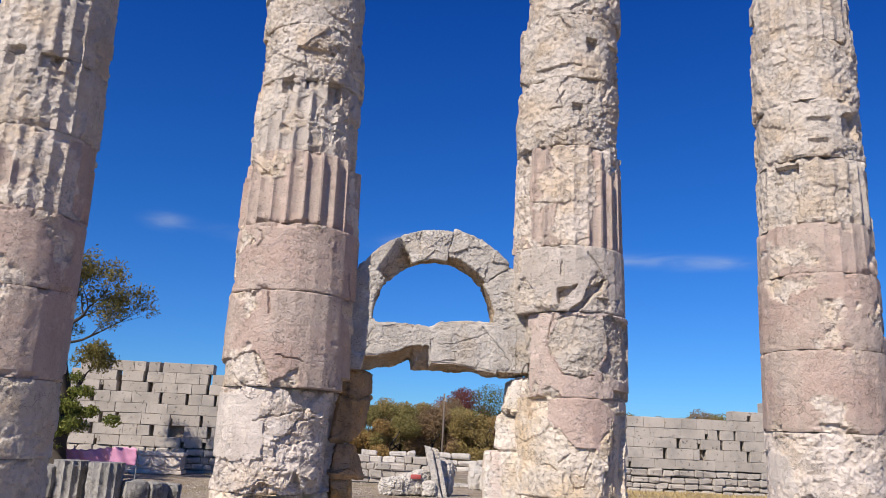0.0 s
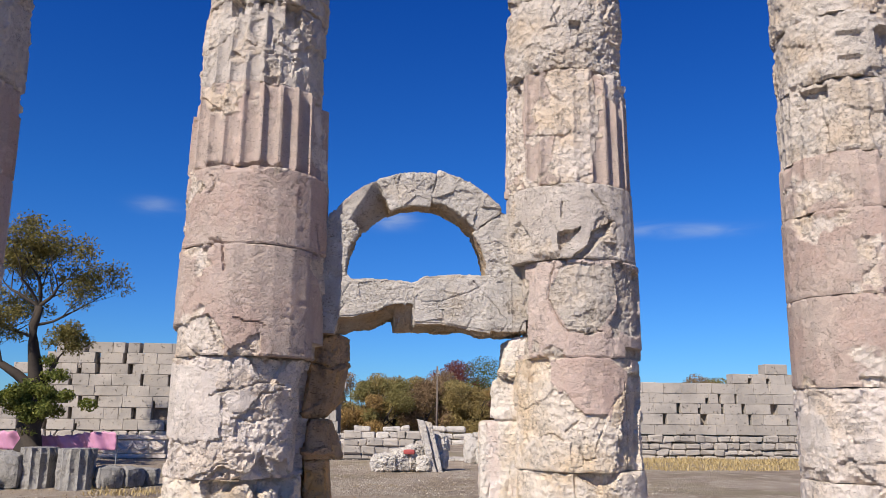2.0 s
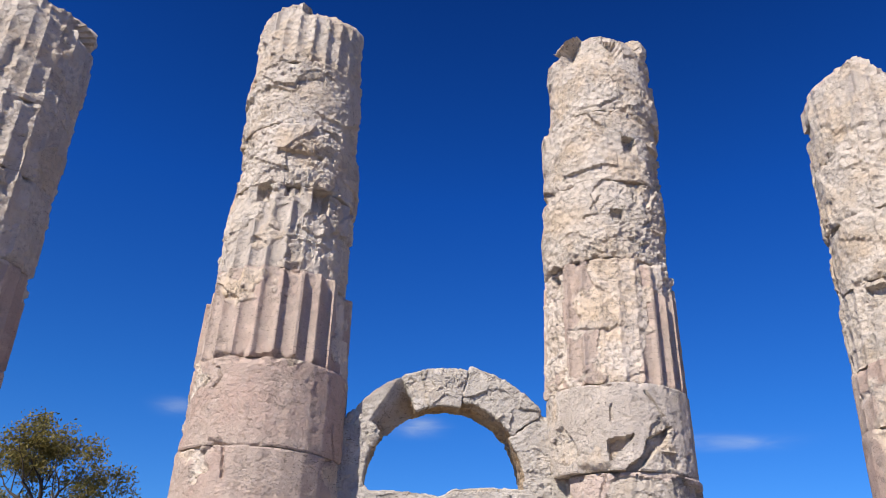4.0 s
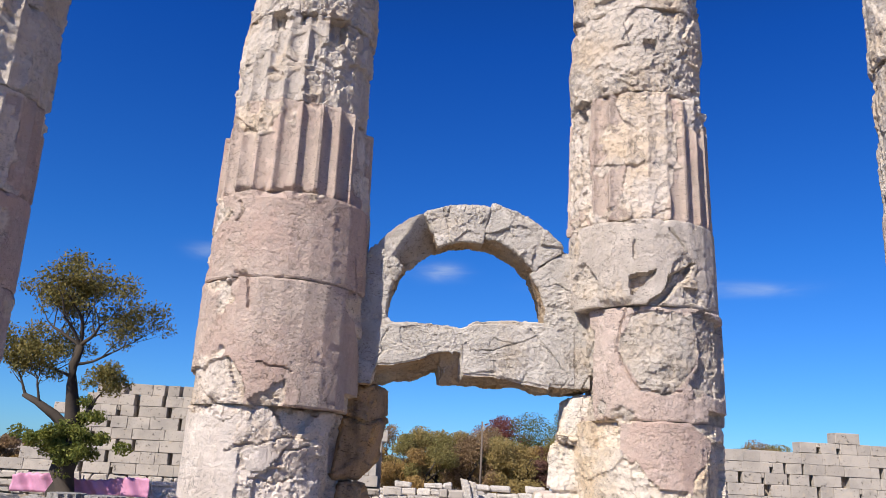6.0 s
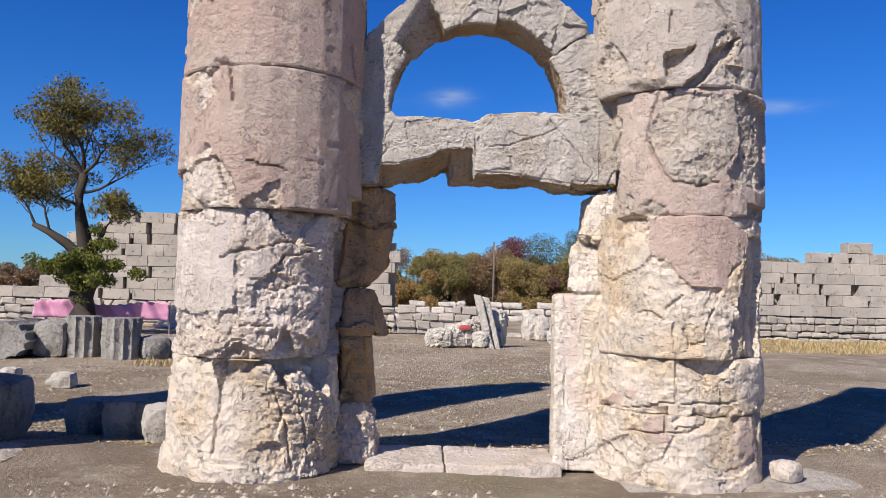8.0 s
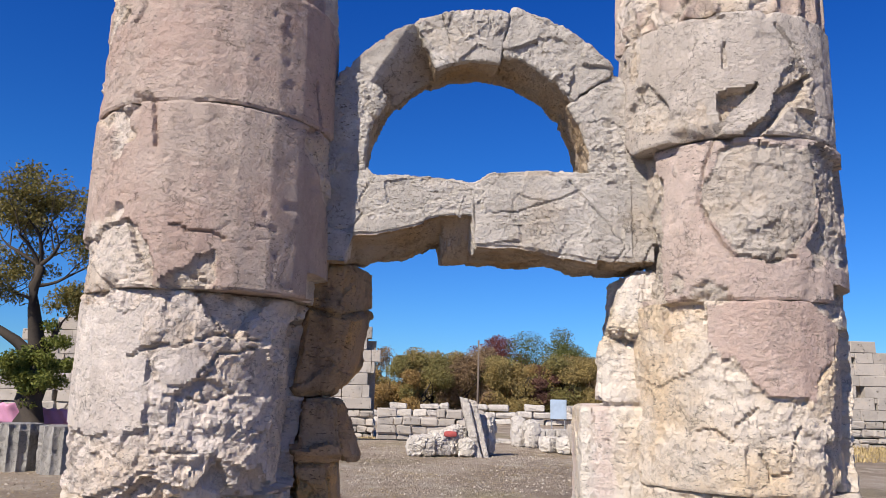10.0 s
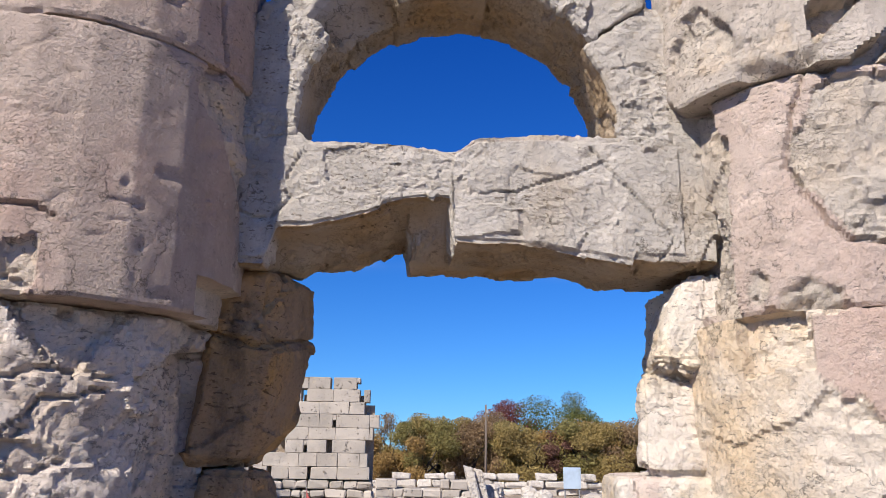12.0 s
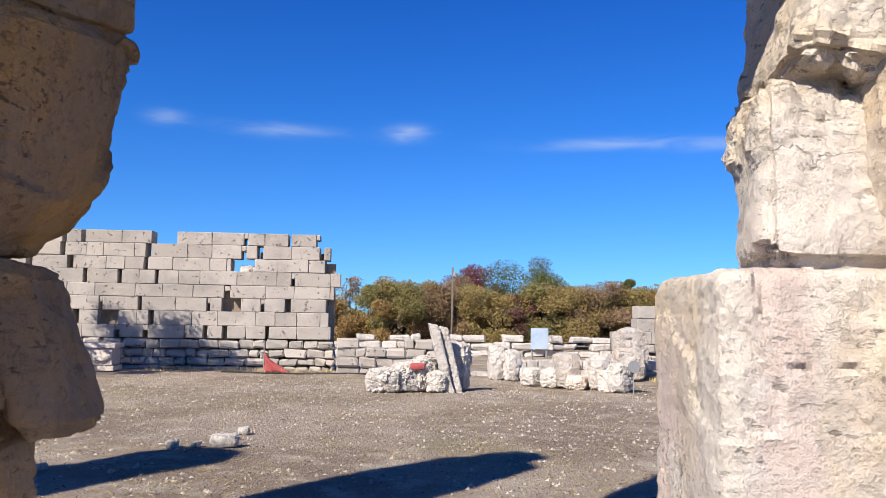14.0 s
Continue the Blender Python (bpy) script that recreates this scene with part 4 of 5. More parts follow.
# ---------- trees ----------
def leaves(rnd, centres, radii, count, size, flat=0.75):
    """Small folded leaf clumps scattered in blobs."""
    k = rnd.choice(len(centres), count, p=radii ** 2 / np.sum(radii ** 2))
    d = rnd.normal(size=(count, 3))
    d /= np.linalg.norm(d, axis=1)[:, None]
    r = rnd.rand(count) ** 0.45
    c = centres[k] + d * (r * radii[k])[:, None] * np.array([1, 1, flat])
    u = rnd.normal(size=(count, 3))
    u /= np.linalg.norm(u, axis=1)[:, None]
    w = np.cross(u, rnd.normal(size=(count, 3)))
    w /= np.linalg.norm(w, axis=1)[:, None]
    s = size * rnd.uniform(0.6, 1.3, count)[:, None]
    n = np.cross(u, w)
    v = np.stack([c - u * s, c + w * s * 0.45 + n * s * 0.15, c + u * s, c - w * s * 0.45 + n * s * 0.15], 1).reshape(-1, 3)
    i = np.arange(count)[:, None] * 4
    f = np.concatenate([i + np.array([0, 1, 2]), i + np.array([0, 2, 3])])
    return v, f


def limb(path, radii, sides=7):
    """A tapered tube through points."""
    verts, faces = [], []
    path = [Vector(p) for p in path]
    for k, (p, r) in enumerate(zip(path, radii)):
        d = (path[min(k + 1, len(path) - 1)] - path[max(k - 1, 0)]).normalized()
        m = d.to_track_quat("Z", "Y").to_matrix()
        for j in range(sides):
            t = 2 * math.pi * j / sides
            q = p + m @ Vector((math.cos(t) * r, math.sin(t) * r, 0)) * (1 + 0.18 * math.sin(3 * t + k))
            verts.append(tuple(q))
    for k in range(len(path) - 1):
        for j in range(sides):
            j2 = (j + 1) % sides
            faces.append([k * sides + j, k * sides + j2, (k + 1) * sides + j2, (k + 1) * sides + j])
    faces.append([(len(path) - 1) * sides + j for j in range(sides)])
    return verts, faces


def branches(rnd, base, height, spread, trunk_r, levels=3, lean=(0, 0), fork=0.35):
    """Trunk and limbs as one mesh; gives the twig ends for the leaves."""
    verts, faces, ends = [], [], []

    def add(v, f):
        o = len(verts)
        verts.extend(v)
        faces.extend([[i + o for i in q] for q in f])

    def grow(p, d, length, r, lv):
        pts, rad = [p], [r]
        q, dd = Vector(p), Vector(d)
        for k in range(4):
            dd = (dd + Vector(rnd.normal(size=3)) * 0.16 + Vector((0, 0, 0.07))).normalized()
            q = q + dd * length / 4
            pts.append(tuple(q))
            rad.append(r * (1 - 0.42 * (k + 1) / 4))
        add(*limb(pts, rad, 8 if lv == levels else 5))
        if lv == 0:
            ends.append(pts[-1])
            ends.append(pts[-2])
            return
        for k in range(4 if lv == levels else 3):
            start = Vector(pts[-1]) if k < 2 else Vector(pts[2 + k % 2])
            out = Vector(rnd.normal(size=3))
            out.z = abs(out.z) * 0.5
            nd = (dd * 0.65 + out.normalized() * spread).normalized()
            grow(tuple(start), nd, length * rnd.uniform(0.62, 0.85), rad[-1] * rnd.uniform(0.6, 0.8), lv - 1)

    grow(base, Vector((lean[0], lean[1], 1)).normalized(), height * fork, trunk_r, levels)
    return np.array(verts), faces, np.array(ends)


def near_tree(x, y):
    """A stout gnarled trunk, a leafy skirt of shoots, one tall limb that spreads into a wide thin crown and one low limb."""
    rnd = np.random.RandomState(11)
    z = float(ground_z(x, y))
    ob = thing("tree", x, y, z, "gnarled tree with dark trunk and thinning yellow-green leaves", "tree")
    verts, faces, ends = [], [], []

    def add(v, f):
        o = len(verts)
        verts.extend([tuple(p) for p in v])
        faces.extend([[i + o for i in q] for q in f])

    add(*limb([(0.0, 0, -0.15), (0.06, 0, 0.5), (0.0, 0.05, 1.1), (0.12, 0, 1.8), (0.14, 0, 2.4)], [0.50, 0.40, 0.36, 0.33, 0.26], 11))
    add(*limb([(0.12, 0, 2.2), (-0.05, 0, 2.9), (-0.22, 0.1, 3.7), (-0.24, 0, 4.3), (-0.12, 0, 4.9)], [0.25, 0.21, 0.17, 0.15, 0.13], 8))
    add(*limb([(0.10, 0, 2.2), (-0.5, -0.1, 2.75), (-1.1, -0.1, 3.1), (-1.6, 0.1, 3.3)], [0.19, 0.14, 0.10, 0.07], 7))
    add(*limb([(0.13, 0, 2.2), (0.35, 0.2, 2.8), (0.55, 0.2, 3.3)], [0.12, 0.08, 0.05], 6))
    spread = (((-0.12, 0, 4.85), (-1.0, 0.1, 0.55), 1.0, 0.09), ((-0.12, 0, 4.85), (-0.5, -0.4, 1.0), 1.0, 0.08), ((-0.12, 0, 4.9), (0.3, 0.2, 1.2), 1.05, 0.09), ((-0.12, 0, 4.9), (1.0, -0.1, 0.65), 1.05, 0.09),
              ((-0.2, 0, 4.3), (1.2, 0.3, 0.45), 1.05, 0.07), ((-0.2, 0.05, 3.9), (-1.2, 0.2, 0.5), 1.0, 0.07), ((-1.55, 0.1, 3.3), (-0.5, 0, 0.6), 0.7, 0.06), ((-1.0, -0.1, 3.05), (-0.3, -0.2, 1.0), 0.7, 0.06), ((0.5, 0.2, 3.2), (0.4, 0, 0.9), 0.45, 0.04))
    for start, aim, size, r in spread:
        v, f, e_ = branches(rnd, start, size * 3.3, 0.85, r * 0.72, 3, (aim[0] / max(aim[2], 0.3), aim[1] / max(aim[2], 0.3)), 0.33)
        add(v, f)
        ends.extend(e_.tolist())
    mesh_object("trunk", np.array(verts), faces, BARK, ob)
    ends = np.array(ends)
    lv, lf = leaves(rnd, ends, np.full(len(ends), 0.34), 20000, 0.055)
    mesh_object("crown", lv, lf, LEAF_TREE, ob, None, False)
    n = 34
    low = np.stack([rnd.normal(0.1, 0.55, n), rnd.normal(0, 0.4, n), rnd.normal(2.15, 0.36, n)], -1)
    lv, lf = leaves(rnd, low, np.full(n, 0.30), 9000, 0.06)
    mesh_object("lower_crown", lv, lf, LEAF_SHOOT, ob, None, False)


near_tree(-9.9, 27.0)


def far_tree(x, y, h, w, mat, seed, name="tree", label="autumn tree in a dense belt beyond the ruins", count=4200, bare=False):
    rnd = np.random.RandomState(seed)
    z = float(ground_z(x, y)) - 0.1
    ob = thing(name, x, y, z, label, "tree", "belt of trees")
    v, f, ends = branches(rnd, (0, 0, 0), h * 0.95, 0.8, 0.05 * h ** 0.8, 3 if bare else 2, (0, 0), 0.33)
    mesh_object("trunk", v, f, TWIG if bare else BARK, ob)
    nb = 22
    c = np.stack([rnd.uniform(-0.42, 0.42, nb) * w, rnd.uniform(-0.35, 0.35, nb) * w, rnd.uniform(0.16, 0.80, nb) * h], -1)
    c[:, :2] *= (1.1 - 0.55 * np.abs(c[:, 2:3] / h - 0.42) * 1.6)
    r = rnd.uniform(0.12, 0.24, nb) * min(w, h)
    if bare:
        c, r = ends, np.full(len(ends), 0.45)
        count = 500
    lv, lf = leaves(rnd, c, r, count * 3, 0.078)
    mesh_object("crown", lv, lf, mat, ob, None, False)


def tree_belt():
    rnd = np.random.RandomState(21)
    mats = [LEAF_YELLOW, LEAF_GOLD, LEAF_GREEN, LEAF_YELLOW, LEAF_BROWN, LEAF_GREEN]
    k = 0
    for x in np.arange(-1.6, 36, 1.6):
        h = 4.5 + 0.5 * math.sin(x * 0.55) + rnd.uniform(-0.4, 0.3) - (0.6 if x < 1 else 0.0)
        far_tree(x + rnd.uniform(-0.4, 0.4), 55 + rnd.uniform(-2, 2), h, 4.2, mats[k % 6], 100 + k)
        k += 1
    for x, y, h, w, mat in ((8.4, 66, 6.9, 5.4, LEAF_RED), (10.6, 55.5, 4.2, 3.2, LEAF_MAROON), (12.4, 66, 7.8, 7.4, LEAF_DARK), (20.6, 66, 6.4, 2.6, LEAF_DARK), (23.0, 64, 4.8, 5.0, LEAF_GOLD), (25.5, 63, 4.6, 5, LEAF_BROWN),
                          (6.2, 64, 5.5, 5, LEAF_BROWN), (16.5, 66, 5.4, 6, LEAF_GREEN), (19, 66, 4.8, 5, LEAF_YELLOW), (4.0, 64, 4.8, 5, LEAF_YELLOW), (14, 62, 4.9, 5, LEAF_GOLD)):
        far_tree(x, y, h, w, mat, 200 + k, count=9000 if h > 7 else 4500)
        k += 1
    for x, y, h in ((-0.9, 60, 5.6), (0.2, 61, 5.2), (1.8, 63, 5.2), (3.4, 64, 5.2), (7.4, 63, 6.2), (13.4, 66, 5.2), (22.4, 66, 5.2), (5.2, 66, 5.8), (17.6, 68, 5.2), (26, 68, 5.0)):
        far_tree(x, y, h, 3, LEAF_BROWN, 300 + k, label="nearly bare tree with grey twigs beyond the ruins", bare=True)
        k += 1
    for x, y, h, w, mat in ((-22, 48, 2.6, 4, LEAF_BROWN), (-19, 50, 3.2, 4, LEAF_GOLD), (-25, 46, 3, 4, LEAF_GREEN), (-16.5, 40, 1.6, 2.6, LEAF_GOLD), (-29, 52, 4.0, 5, LEAF_DARK), (-33, 55, 4.5, 6, LEAF_DARK)):
        far_tree(x, y, h, w, mat, 400 + k, label="low autumn bush beyond the wall", name="bush")
        k += 1
    for x, y, h in ((15.6, 38, 3.5), (13.0, 38, 3.1), (11.5, 38, 3.2), (18.5, 37, 3.8)):
        far_tree(x, y, h, 1.6, LEAF_BROWN, 500 + k, label="bare shrub behind the wall", name="shrub", bare=True)
        k += 1


tree_belt()


# ---------- far hills ----------
def hills():
    xs = np.linspace(-1500, 1500, 160)
    prof = 4 + 10 * np.abs(fbm(np.stack([xs * 0.004, 0 * xs, 0 * xs], -1), 3))
    v = np.concatenate([np.stack([xs, 0 * xs + 900, 0 * xs - 2], -1), np.stack([xs, 0 * xs + 980, prof], -1), np.stack([xs, 0 * xs + 1100, 0 * xs - 2], -1)])
    n = len(xs)
    f = [[r * n + i, r * n + i + 1, (r + 1) * n + i + 1, (r + 1) * n + i] for r in range(2) for i in range(n - 1)]
    tagged(mesh_object("backdrop", v, f, HILL), "low wooded hills on the far horizon", "hills", kind="structure")


hills()


# ---------- things in the court ----------
def gz(x, y):
    return float(ground_z(x, y))


def leaning_slab():
    z = gz(2.4, 25.5)
    for k, (xa, xb, ya, yb, top) in enumerate(((2.40, 2.60, 25.22, 25.50, 1.58), (2.62, 2.80, 25.34, 25.62, 1.50))):
        lean = (0.44, 0.40)[k]
        c = [(xa, ya, z - 0.05), (xb, ya, z - 0.05), (xa, yb, z - 0.05), (xb, yb, z - 0.05), (xa - lean, ya, z + top), (xb - lean + 0.03, ya, z + top - 0.05), (xa - lean, yb, z + top), (xb - lean + 0.03, yb, z + top - 0.05)]
        ob = hewn("leaning_slab", c, 0.03, PALE, 91.0 + k, 0.5, 0.03)
        tagged(ob, "narrow bleached stone slab leaning upright beside its split half", "stone slab", "split slab")
    for k, (x, y, sx, sy, sz) in enumerate(((1.0, 25.4, 0.75, 0.6, 0.52), (1.5, 25.6, 0.6, 0.6, 0.62), (1.9, 25.7, 0.7, 0.5, 0.75), (2.75, 26.0, 0.5, 0.5, 1.1), (2.2, 25.3, 0.35, 0.4, 0.4))):
        boulder("rough_boulder", x, y, gz(x, y), sx, sy, sz, PALE, 92 + k, 2.6, 24, 20 * k, "bleached rough boulder beside a leaning slab", "boulder", "boulders by the slab")


leaning_slab()


def rubble_wall():
    """Low dry-stone wall past the end of the ashlar and round the gate."""
    rnd = np.random.RandomState(31)
    ob = thing("rubble_wall", 0, 0, 0, "low tumbled dry-stone wall of pale rubble", "wall", kind="structure")
    for x0, x1, y, top in ((-0.35, 2.9, 31.5, 0.75), (4.3, 9.2, 31.0, 0.35)):
        z = -0.45
        while z < top:
            x = x0
            h = rnd.uniform(0.2, 0.32)
            while x < x1:
                w = rnd.uniform(0.25, 0.75)
                if z + h < top - 0.25 * rnd.rand():
                    small_stone("stone", x, x + w - 0.02, y + rnd.uniform(-0.08, 0.08), y + 0.6, z, z + h - 0.008, ASHLAR if y > 31.2 else PALE, ob, rnd, 0.02, 0.045)
                x += w
            z += h
    far = thing("field_wall", 0, 0, 0, "long low wall of pale field stones before the trees", "wall", kind="structure")
    for row in range(3):
        x = -6.0
        while x < 26:
            w = rnd.uniform(0.5, 1.2)
            if rnd.rand() < (1.0, 0.95, 0.6)[row]:
                small_stone("stone", x, x + w - 0.03, 44 + rnd.uniform(-0.2, 0.2), 44.7, -0.42 + row * 0.34, -0.10 + row * 0.34 + rnd.uniform(-0.08, 0.02), PALE, far, rnd, 0.04, 0.07)
            x += w


rubble_wall()


def gate_stones():
    for k, (x, y, sx, sy, sz, mat) in enumerate(((4.2, 29.5, 0.45, 0.5, 0.95, PALE), (4.6, 29.3, 0.45, 0.5, 0.85, PALE), (4.9, 27.8, 0.6, 0.5, 0.45, PALE), (5.3, 27.3, 0.7, 0.5, 0.5, PALE), (5.75, 26.6, 0.8, 0.5, 0.34, CREAM),
                                                 (5.6, 27.2, 1.3, 0.6, 0.85, GREY), (6.2, 26.4, 0.55, 0.5, 0.8, PALE), (6.5, 25.7, 0.5, 0.5, 0.65, PALE), (6.3, 25.9, 0.4, 0.4, 0.5, WHITE), (7.4, 29, 0.8, 0.6, 0.5, PALE), (8.0, 29.5, 0.9, 0.7, 0.9, GREY), (8.3, 30.3, 1.0, 0.7, 1.5, GREY))):
        boulder("fallen_block", x, y, gz(x, y), sx, sy, sz, mat, 120 + 1.7 * k, 1.9, 20, 17 * k, "fallen pale stone block beside the gate path", "stone block", "fallen blocks")
    for k in range(4):
        ob = hewn("gate_slab", box8(2.9 + 0.45 * k, 3.33 + 0.45 * k, 30.6, 31.8, -0.6, -0.30), 0.08, PALE, 150 + k, 0.3, 0.03)
        tagged(ob, "flat pale paving slab in a gateway", "paving slab", "gate paving")


gate_stones()


def sign_board():
    z = gz(7.0, 37)
    ob = thing("information_board", 7.05, 37, z, "pale blue-white information board on two posts", "sign")
    bm = bmesh.new()
    bmesh.ops.create_cube(bm, size=1, matrix=Matrix.Translation((0, 0, 0.98)) @ Matrix.Diagonal((0.68, 0.04, 0.80, 1)))
    bmesh.ops.bevel(bm, geom=bm.edges[:], offset=0.01, segments=2, affect="EDGES")
    part("board", bm, PANEL, ob)
    for x in (-0.28, 0.28):
        bm = bmesh.new()
        bmesh.ops.create_cone(bm, cap_ends=True, segments=10, radius1=0.03, radius2=0.03, depth=1.3, matrix=Matrix.Translation((x, 0.05, 0.6)))
        part("post", bm, METAL, ob)
    z = gz(6.75, 25.4)
    ob = thing("small_sign", 6.75, 25.4, z, "small round dark sign on a thin stake", "sign")
    bm = bmesh.new()
    bmesh.ops.create_cone(bm, cap_ends=True, segments=24, radius1=0.14, radius2=0.14, depth=0.03, matrix=Matrix.Translation((0, 0, 0.62)) @ pose(0, 0, 0, 90, 0, 0))
    part("plate", bm, METAL, ob)
    bm = bmesh.new()
    bmesh.ops.create_cone(bm, cap_ends=True, segments=8, radius1=0.015, radius2=0.015, depth=0.66, matrix=Matrix.Translation((0, 0.03, 0.30)))
    part("stake", bm, METAL, ob)
    z = gz(4.6, 47)
    ob = thing("lamp_post", 4.7, 47, z, "thin grey wooden pole with a small lamp before the trees", "pole")
    v, f = limb([(0, 0, -0.1), (0.02, 0, 2.2), (0, 0, 4.35)], [0.07, 0.06, 0.05], 8)
    mesh_object("pole", np.array(v), f, TWIG, ob)
    bm = bmesh.new()
    bmesh.ops.create_cone(bm, cap_ends=True, segments=12, radius1=0.12, radius2=0.05, depth=0.18, matrix=Matrix.Translation((0.1, 0, 4.0)))
    part("lamp_head", bm, METAL, ob)


sign_board()


def sarcophagus():
    x, y = -7.9, 31.6
    z = gz(x, y) - 0.02
    ob = thing("sarcophagus", x, y, z, "carved stone chest with garland relief standing before the wall", "sarcophagus")
    for nm, c, s in (("plinth", box8(-1.2, 1.2, -0.42, 0.42, 0, 0.16), 0.3), ("chest", box8(-1.13, 1.13, -0.36, 0.36, 0.16, 0.66), 0.2), ("rim", box8(-1.22, 1.22, -0.43, 0.43, 0.66, 0.80), 0.2)):
        piece = hewn(nm, c, 0.06, WHITE, 160.0, s, 0.03, parent=ob)
        chest = piece if nm == "chest" else (chest if nm == "rim" else None)
    for k in range(4):
        pts = [(-0.84 + 0.56 * k + 0.25 * math.cos(math.pi * (1 + j / 8)), -0.38, 0.55 + 0.22 * math.sin(math.pi * (1 + j / 8))) for j in range(9)]
        v, f = limb(pts, [0.035, 0.045, 0.055, 0.06, 0.065, 0.06, 0.055, 0.045, 0.035], 7)
        mesh_object("garland", np.array(v), f, WHITE, chest, np.zeros(len(v)))


sarcophagus()


def tarps():
    rnd = np.random.RandomState(41)
    for x0, x1, y, z0, h, mat, nm, lab in ((-11.6, -7.45, 27.6, 0.42, 0.5, TARP, "plastic_fence", "sagging pink plastic sheet fence"),):
        n = 80
        xs = np.linspace(x0, x1, n)
        rows = 8
        V = []
        for r in range(rows):
            t = r / (rows - 1)
            wave = 0.06 * np.sin(xs * 7.3 + 2 * t) + 0.04 * np.sin(xs * 17 + 5 * t) + 0.05 * perlin(np.stack([xs * 2, 0 * xs + t * 3, 0 * xs], -1))
            sag = 0.07 * np.sin((xs - x0) * 2.1) * t
            V.append(np.stack([xs, y + wave, gz(x0, y) + z0 + h * t + sag + 0.02 * np.sin(xs * 23) * t], -1))
        v = np.concatenate(V)
        f = [[r * n + i, r * n + i + 1, (r + 1) * n + i + 1, (r + 1) * n + i] for r in range(rows - 1) for i in range(n - 1)]
        ob = thing(nm, 0, 0, 0, lab, "fence")
        s = mesh_object("sheet", v, f, mat, ob)
        md = s.modifiers.new("thick", "SOLIDIFY")
        md.thickness = 0.006
        for k in range(5):
            xp = x0 + (x1 - x0) * k / 4
            bm = bmesh.new()
            bmesh.ops.create_cone(bm, cap_ends=True, segments=8, radius1=0.018, radius2=0.018, depth=1.05, matrix=Matrix.Translation((xp, y + 0.14, gz(xp, y) + 0.48)))
            part("stake", bm, METAL, ob)
    # red barrier cloth by the wall, hung from a stake
    ob = thing("barrier_cloth", -2.5, 31.7, gz(-2.5, 31.7), "faded red barrier cloth hanging in a triangle", "cloth")
    n = 10
    v, f = [], []
    for i in range(n):
        for j in range(n):
            s, t = i / (n - 1), j / (n - 1)
            v.append((s * 0.8 * (1 - t * 0.92), 0.05 * math.sin(6 * s + 4 * t), 0.72 * t * (1 - 0.4 * s)))
    for i in range(n - 1):
        for j in range(n - 1):
            f.append([i * n + j, (i + 1) * n + j, (i + 1) * n + j + 1, i * n + j + 1])
    s = mesh_object("cloth", np.array(v), f, RED, ob)
    s.modifiers.new("thick", "SOLIDIFY").thickness = 0.008
    bm = bmesh.new()
    bmesh.ops.create_cone(bm, cap_ends=True, segments=8, radius1=0.02, radius2=0.02, depth=0.8, matrix=Matrix.Translation((-0.01, 0.05, 0.36)))
    part("stake", bm, METAL, ob)
    ob = boulder("red_bundle", 1.75, 25.35, gz(1.75, 25.35) + 0.52, 0.34, 0.2, 0.14, RED, 44.0, 0.3, 8, 0, "crumpled red cloth lying on boulders", "cloth")


tarps()


def hose():
    pts = [(-3.6 + 0.3 * k, 30.9 + 0.05 * math.sin(k * 1.1), gz(-3.6 + 0.3 * k, 30.9) + 0.02) for k in range(18)]
    v, f = limb(pts, [0.03] * 18, 7)
    tagged(mesh_object("hose", np.array(v), f, RUBBER), "black rubber hose lying along the wall foot", "hose")


hose()


def fallen_drums():
    for k, (x, y, w, r, mat) in enumerate(((-8.35, 20.0, 1.5, 0.42, BLACKENED), (-6.95, 20.2, 0.9, 0.42, BLACKENED), (-6.05, 20.0, 0.75, 0.42, BLACKENED))):
        n, rows = 72, 16
        v, f = [], []
        for i in range(rows):
            for j in range(n):
                t = 2 * math.pi * j / n
                rr = r * 1.0 - 0.05 * abs(math.sin(t * 7))
                v.append((-w / 2 + w * i / (rows - 1), rr * math.cos(t), rr * math.sin(t)))
        for i in range(rows - 1):
            for j in range(n):
                f.append([i * n + j, i * n + (j + 1) % n, (i + 1) * n + (j + 1) % n, (i + 1) * n + j])
        v = np.array(v)
        v = v[:, [1, 0, 2]] if k == 0 else v[:, [2, 1, 0]]
        v = v * np.array([1.6, 0.9, 1.0]) if k == 0 else v * np.array([1.0, 1.0, 0.9 / w])
        f = np.array(f)
        v = v + normals_of(v, f) * (broken(v, 170.0 + k, 0.8) * 0.8)[:, None]
        n0 = len(v)
        v = np.concatenate([v, [v[:n].mean(0), v[(rows - 1) * n:n0].mean(0)]])
        ff = f.tolist() + [[n0, (j + 1) % n, j] for j in range(n)] + [[n0 + 1, (rows - 1) * n + j, (rows - 1) * n + (j + 1) % n] for j in range(n)]
        ob = mesh_object("fallen_drum", v, ff, mat, None, np.full(len(v), 0.5))
        ob.location = (x, y, gz(x, y) - v[:, 2].min() - 0.03)
        tagged(ob, "fluted grey column drum fallen on the earth", "column drum", "fallen drums")
    for k, (x, y, sx, sz) in enumerate(((-7.5, 20.0, 0.7, 0.8), (-5.4, 20.2, 0.6, 0.5), (-5.05, 20.5, 0.6, 0.45), (-4.75, 20.9, 0.5, 0.4), (-9.4, 20.3, 0.9, 0.75))):
        boulder("fallen_fragment", x, y, gz(x, y), sx, 0.6, sz, BLACKENED, 180 + k * 1.3, 1.0, 14, 30 * k, "broken grey column fragment lying by drums", "stone", "fallen fragments")


fallen_drums()


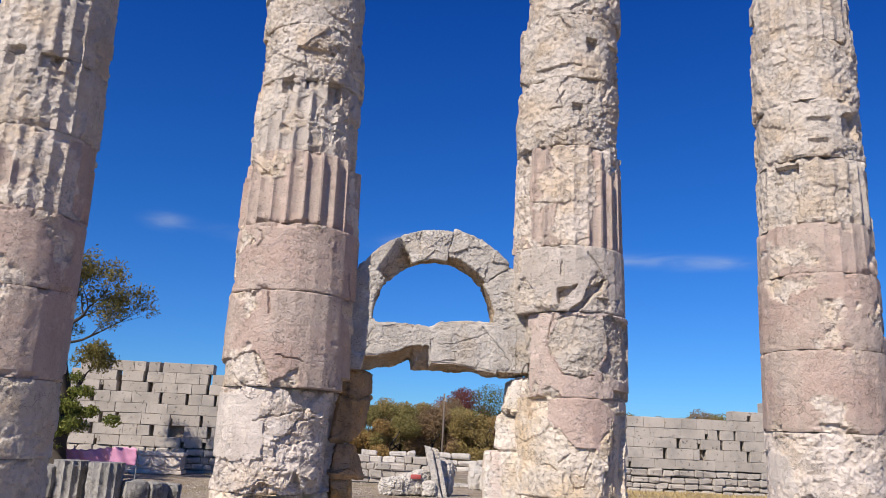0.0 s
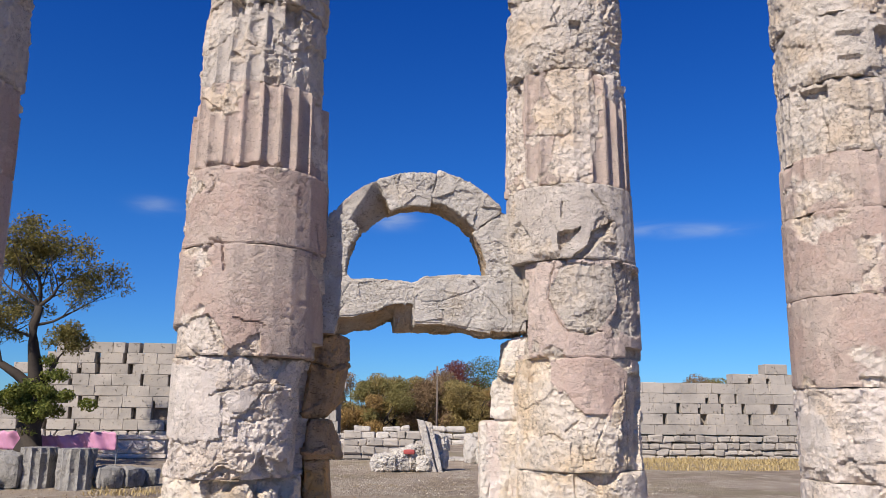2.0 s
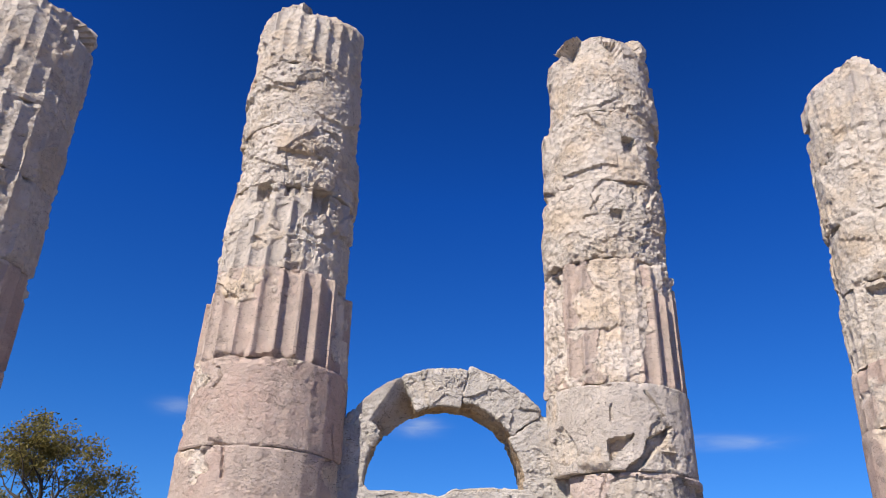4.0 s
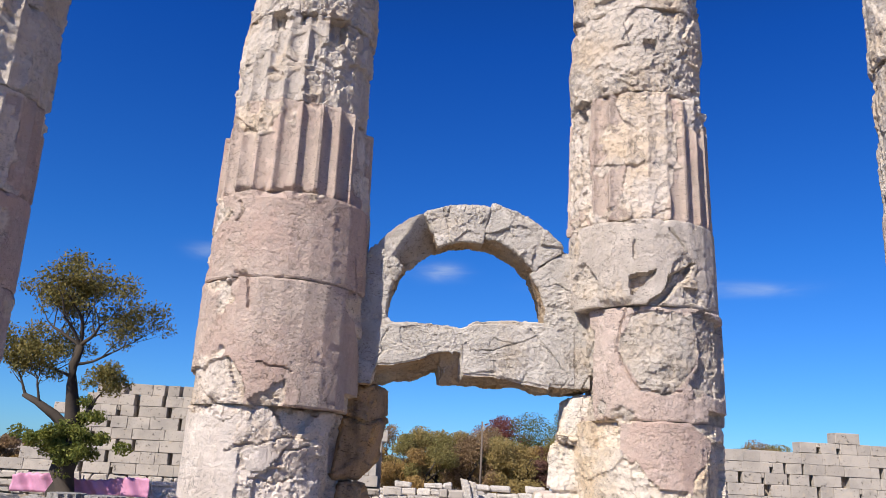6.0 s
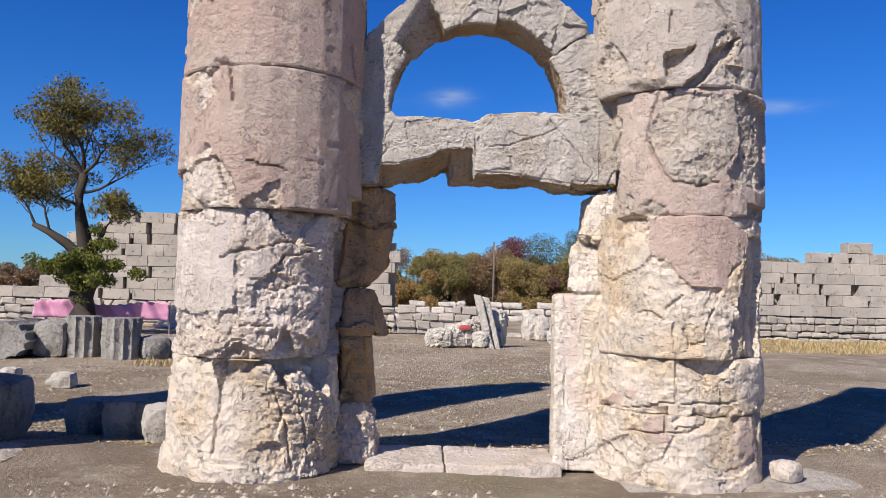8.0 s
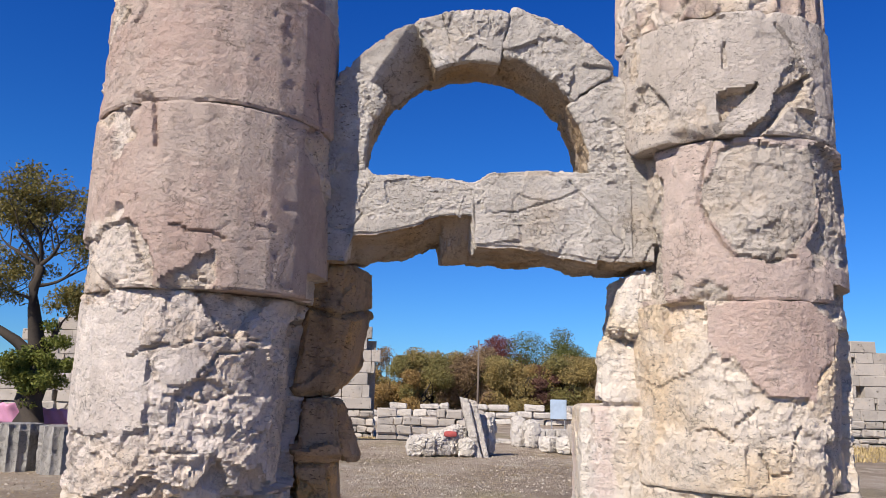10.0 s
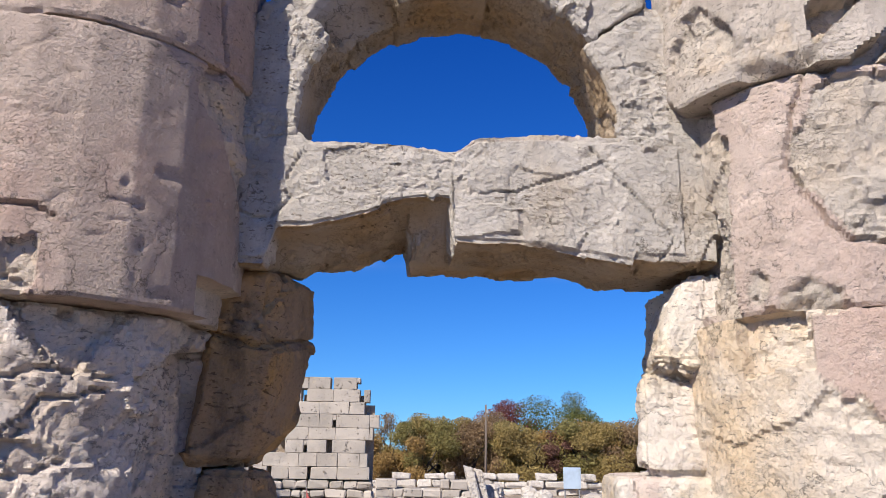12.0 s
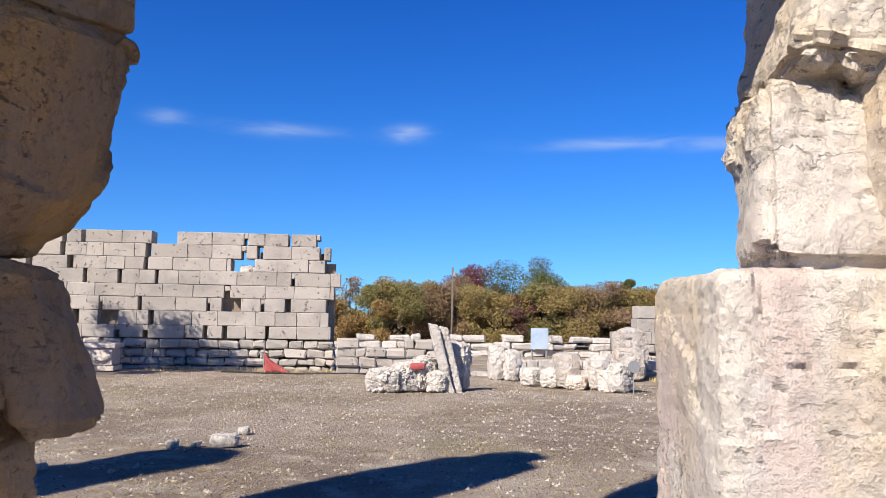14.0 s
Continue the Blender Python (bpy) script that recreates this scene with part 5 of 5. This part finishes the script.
# ---------- ground cover ----------
def scatter():
    rnd = np.random.RandomState(51)
    n = 26000
    x = rnd.uniform(-9, 8, n)
    y = 8 + 24 * rnd.rand(n) ** 1.5
    keep = np.abs(y - AXIS) > 0.75
    x, y = x[keep], y[keep]
    z = ground_z(x, y)
    s = 0.008 + 0.030 * rnd.rand(len(x)) ** 3.2
    octa = np.array([(1, 0, 0), (0, 1, 0), (-1, 0, 0), (0, -1, 0), (0, 0, 0.7), (0, 0, -0.4)], float)
    V = (octa[None] * rnd.uniform(0.6, 1.4, (len(x), 6, 1))) * s[:, None, None] + np.stack([x, y, z], -1)[:, None]
    tri = np.array([(0, 1, 4), (1, 2, 4), (2, 3, 4), (3, 0, 4), (1, 0, 5), (2, 1, 5), (3, 2, 5), (0, 3, 5)])
    F = (np.arange(len(x))[:, None, None] * 6 + tri[None]).reshape(-1, 3)
    tagged(mesh_object("pebbles", V.reshape(-1, 3), F, PEBBLE, None, None, False), "scattered pale pebbles on trodden earth", "gravel", kind="stuff")
    # straw and dry leaves
    n = 34000
    x, y = rnd.uniform(-9, 8, n), 9.9 + 20 * rnd.rand(n) ** 1.3
    clump = fbm(np.stack([x * 0.5, y * 0.5, 0 * x], -1), 3) + 0.25 * rnd.normal(size=n)
    x, y = x[clump > 0.05], y[clump > 0.05]
    # long dry grass along the wall foot
    gx = np.concatenate([rnd.uniform(8.5, 24, 14000), rnd.uniform(-6, 0, 500), rnd.uniform(-5.5, -4, 300)])
    gy = np.concatenate([rnd.uniform(26.5, 32.5, 14000), rnd.uniform(31.5, 32.4, 500), rnd.uniform(18.6, 19.6, 300)])
    tall = np.concatenate([np.zeros(len(x)), np.ones(len(gx))])
    x, y = np.concatenate([x, gx]), np.concatenate([y, gy])
    z = ground_z(x, y)
    a = rnd.uniform(0, 2 * math.pi, len(x))
    ln = np.where(tall > 0, rnd.uniform(0.06, 0.17, len(x)), rnd.uniform(0.04, 0.14, len(x)))
    up = np.where(tall > 0, rnd.uniform(0.7, 1.0, len(x)), rnd.uniform(0.02, 0.25, len(x)))
    d = np.stack([np.cos(a) * np.sqrt(1 - up ** 2), np.sin(a) * np.sqrt(1 - up ** 2), up], -1) * ln[:, None]
    w = np.stack([-np.sin(a), np.cos(a), 0 * a], -1) * np.where(tall > 0, 0.012, 0.008)[:, None]
    p = np.stack([x, y, z + 0.004], -1)
    V = np.stack([p - w, p + w, p + d], 1).reshape(-1, 3)
    F = np.arange(len(x) * 3).reshape(-1, 3)
    tagged(mesh_object("dry_grass", V, F, STRAW, None, None, False), "sparse dry straw and yellow grass", "grass", kind="stuff")

    # fallen leaves
    n = 9000
    x, y = rnd.uniform(-9, 8, n), 10 + 18 * rnd.rand(n) ** 1.3
    c = np.stack([x, y, ground_z(x, y) + 0.012], -1)
    u = rnd.normal(size=(n, 3)) * np.array([1, 1, 0.25])
    u /= np.linalg.norm(u, axis=1)[:, None]
    w = np.cross(u, np.array([0, 0, 1.0]))
    s = rnd.uniform(0.014, 0.03, n)[:, None]
    V = np.stack([c - u * s, c + w * s * 0.5, c + u * s, c - w * s * 0.5], 1).reshape(-1, 3)
    tagged(mesh_object("fallen_leaves", V, np.arange(n * 4).reshape(-1, 4), LITTER, None, None, False), "brown fallen leaves scattered on the earth", "leaves", kind="stuff")


scatter()

wall_run("wall_left", -15.5, -0.45, left_top, "ruined wall of grey squared limestone blocks with gaps", 61)
wall_run("wall_right", 8.6, 25.0, right_top, "long ruined wall of grey squared limestone blocks", 63)
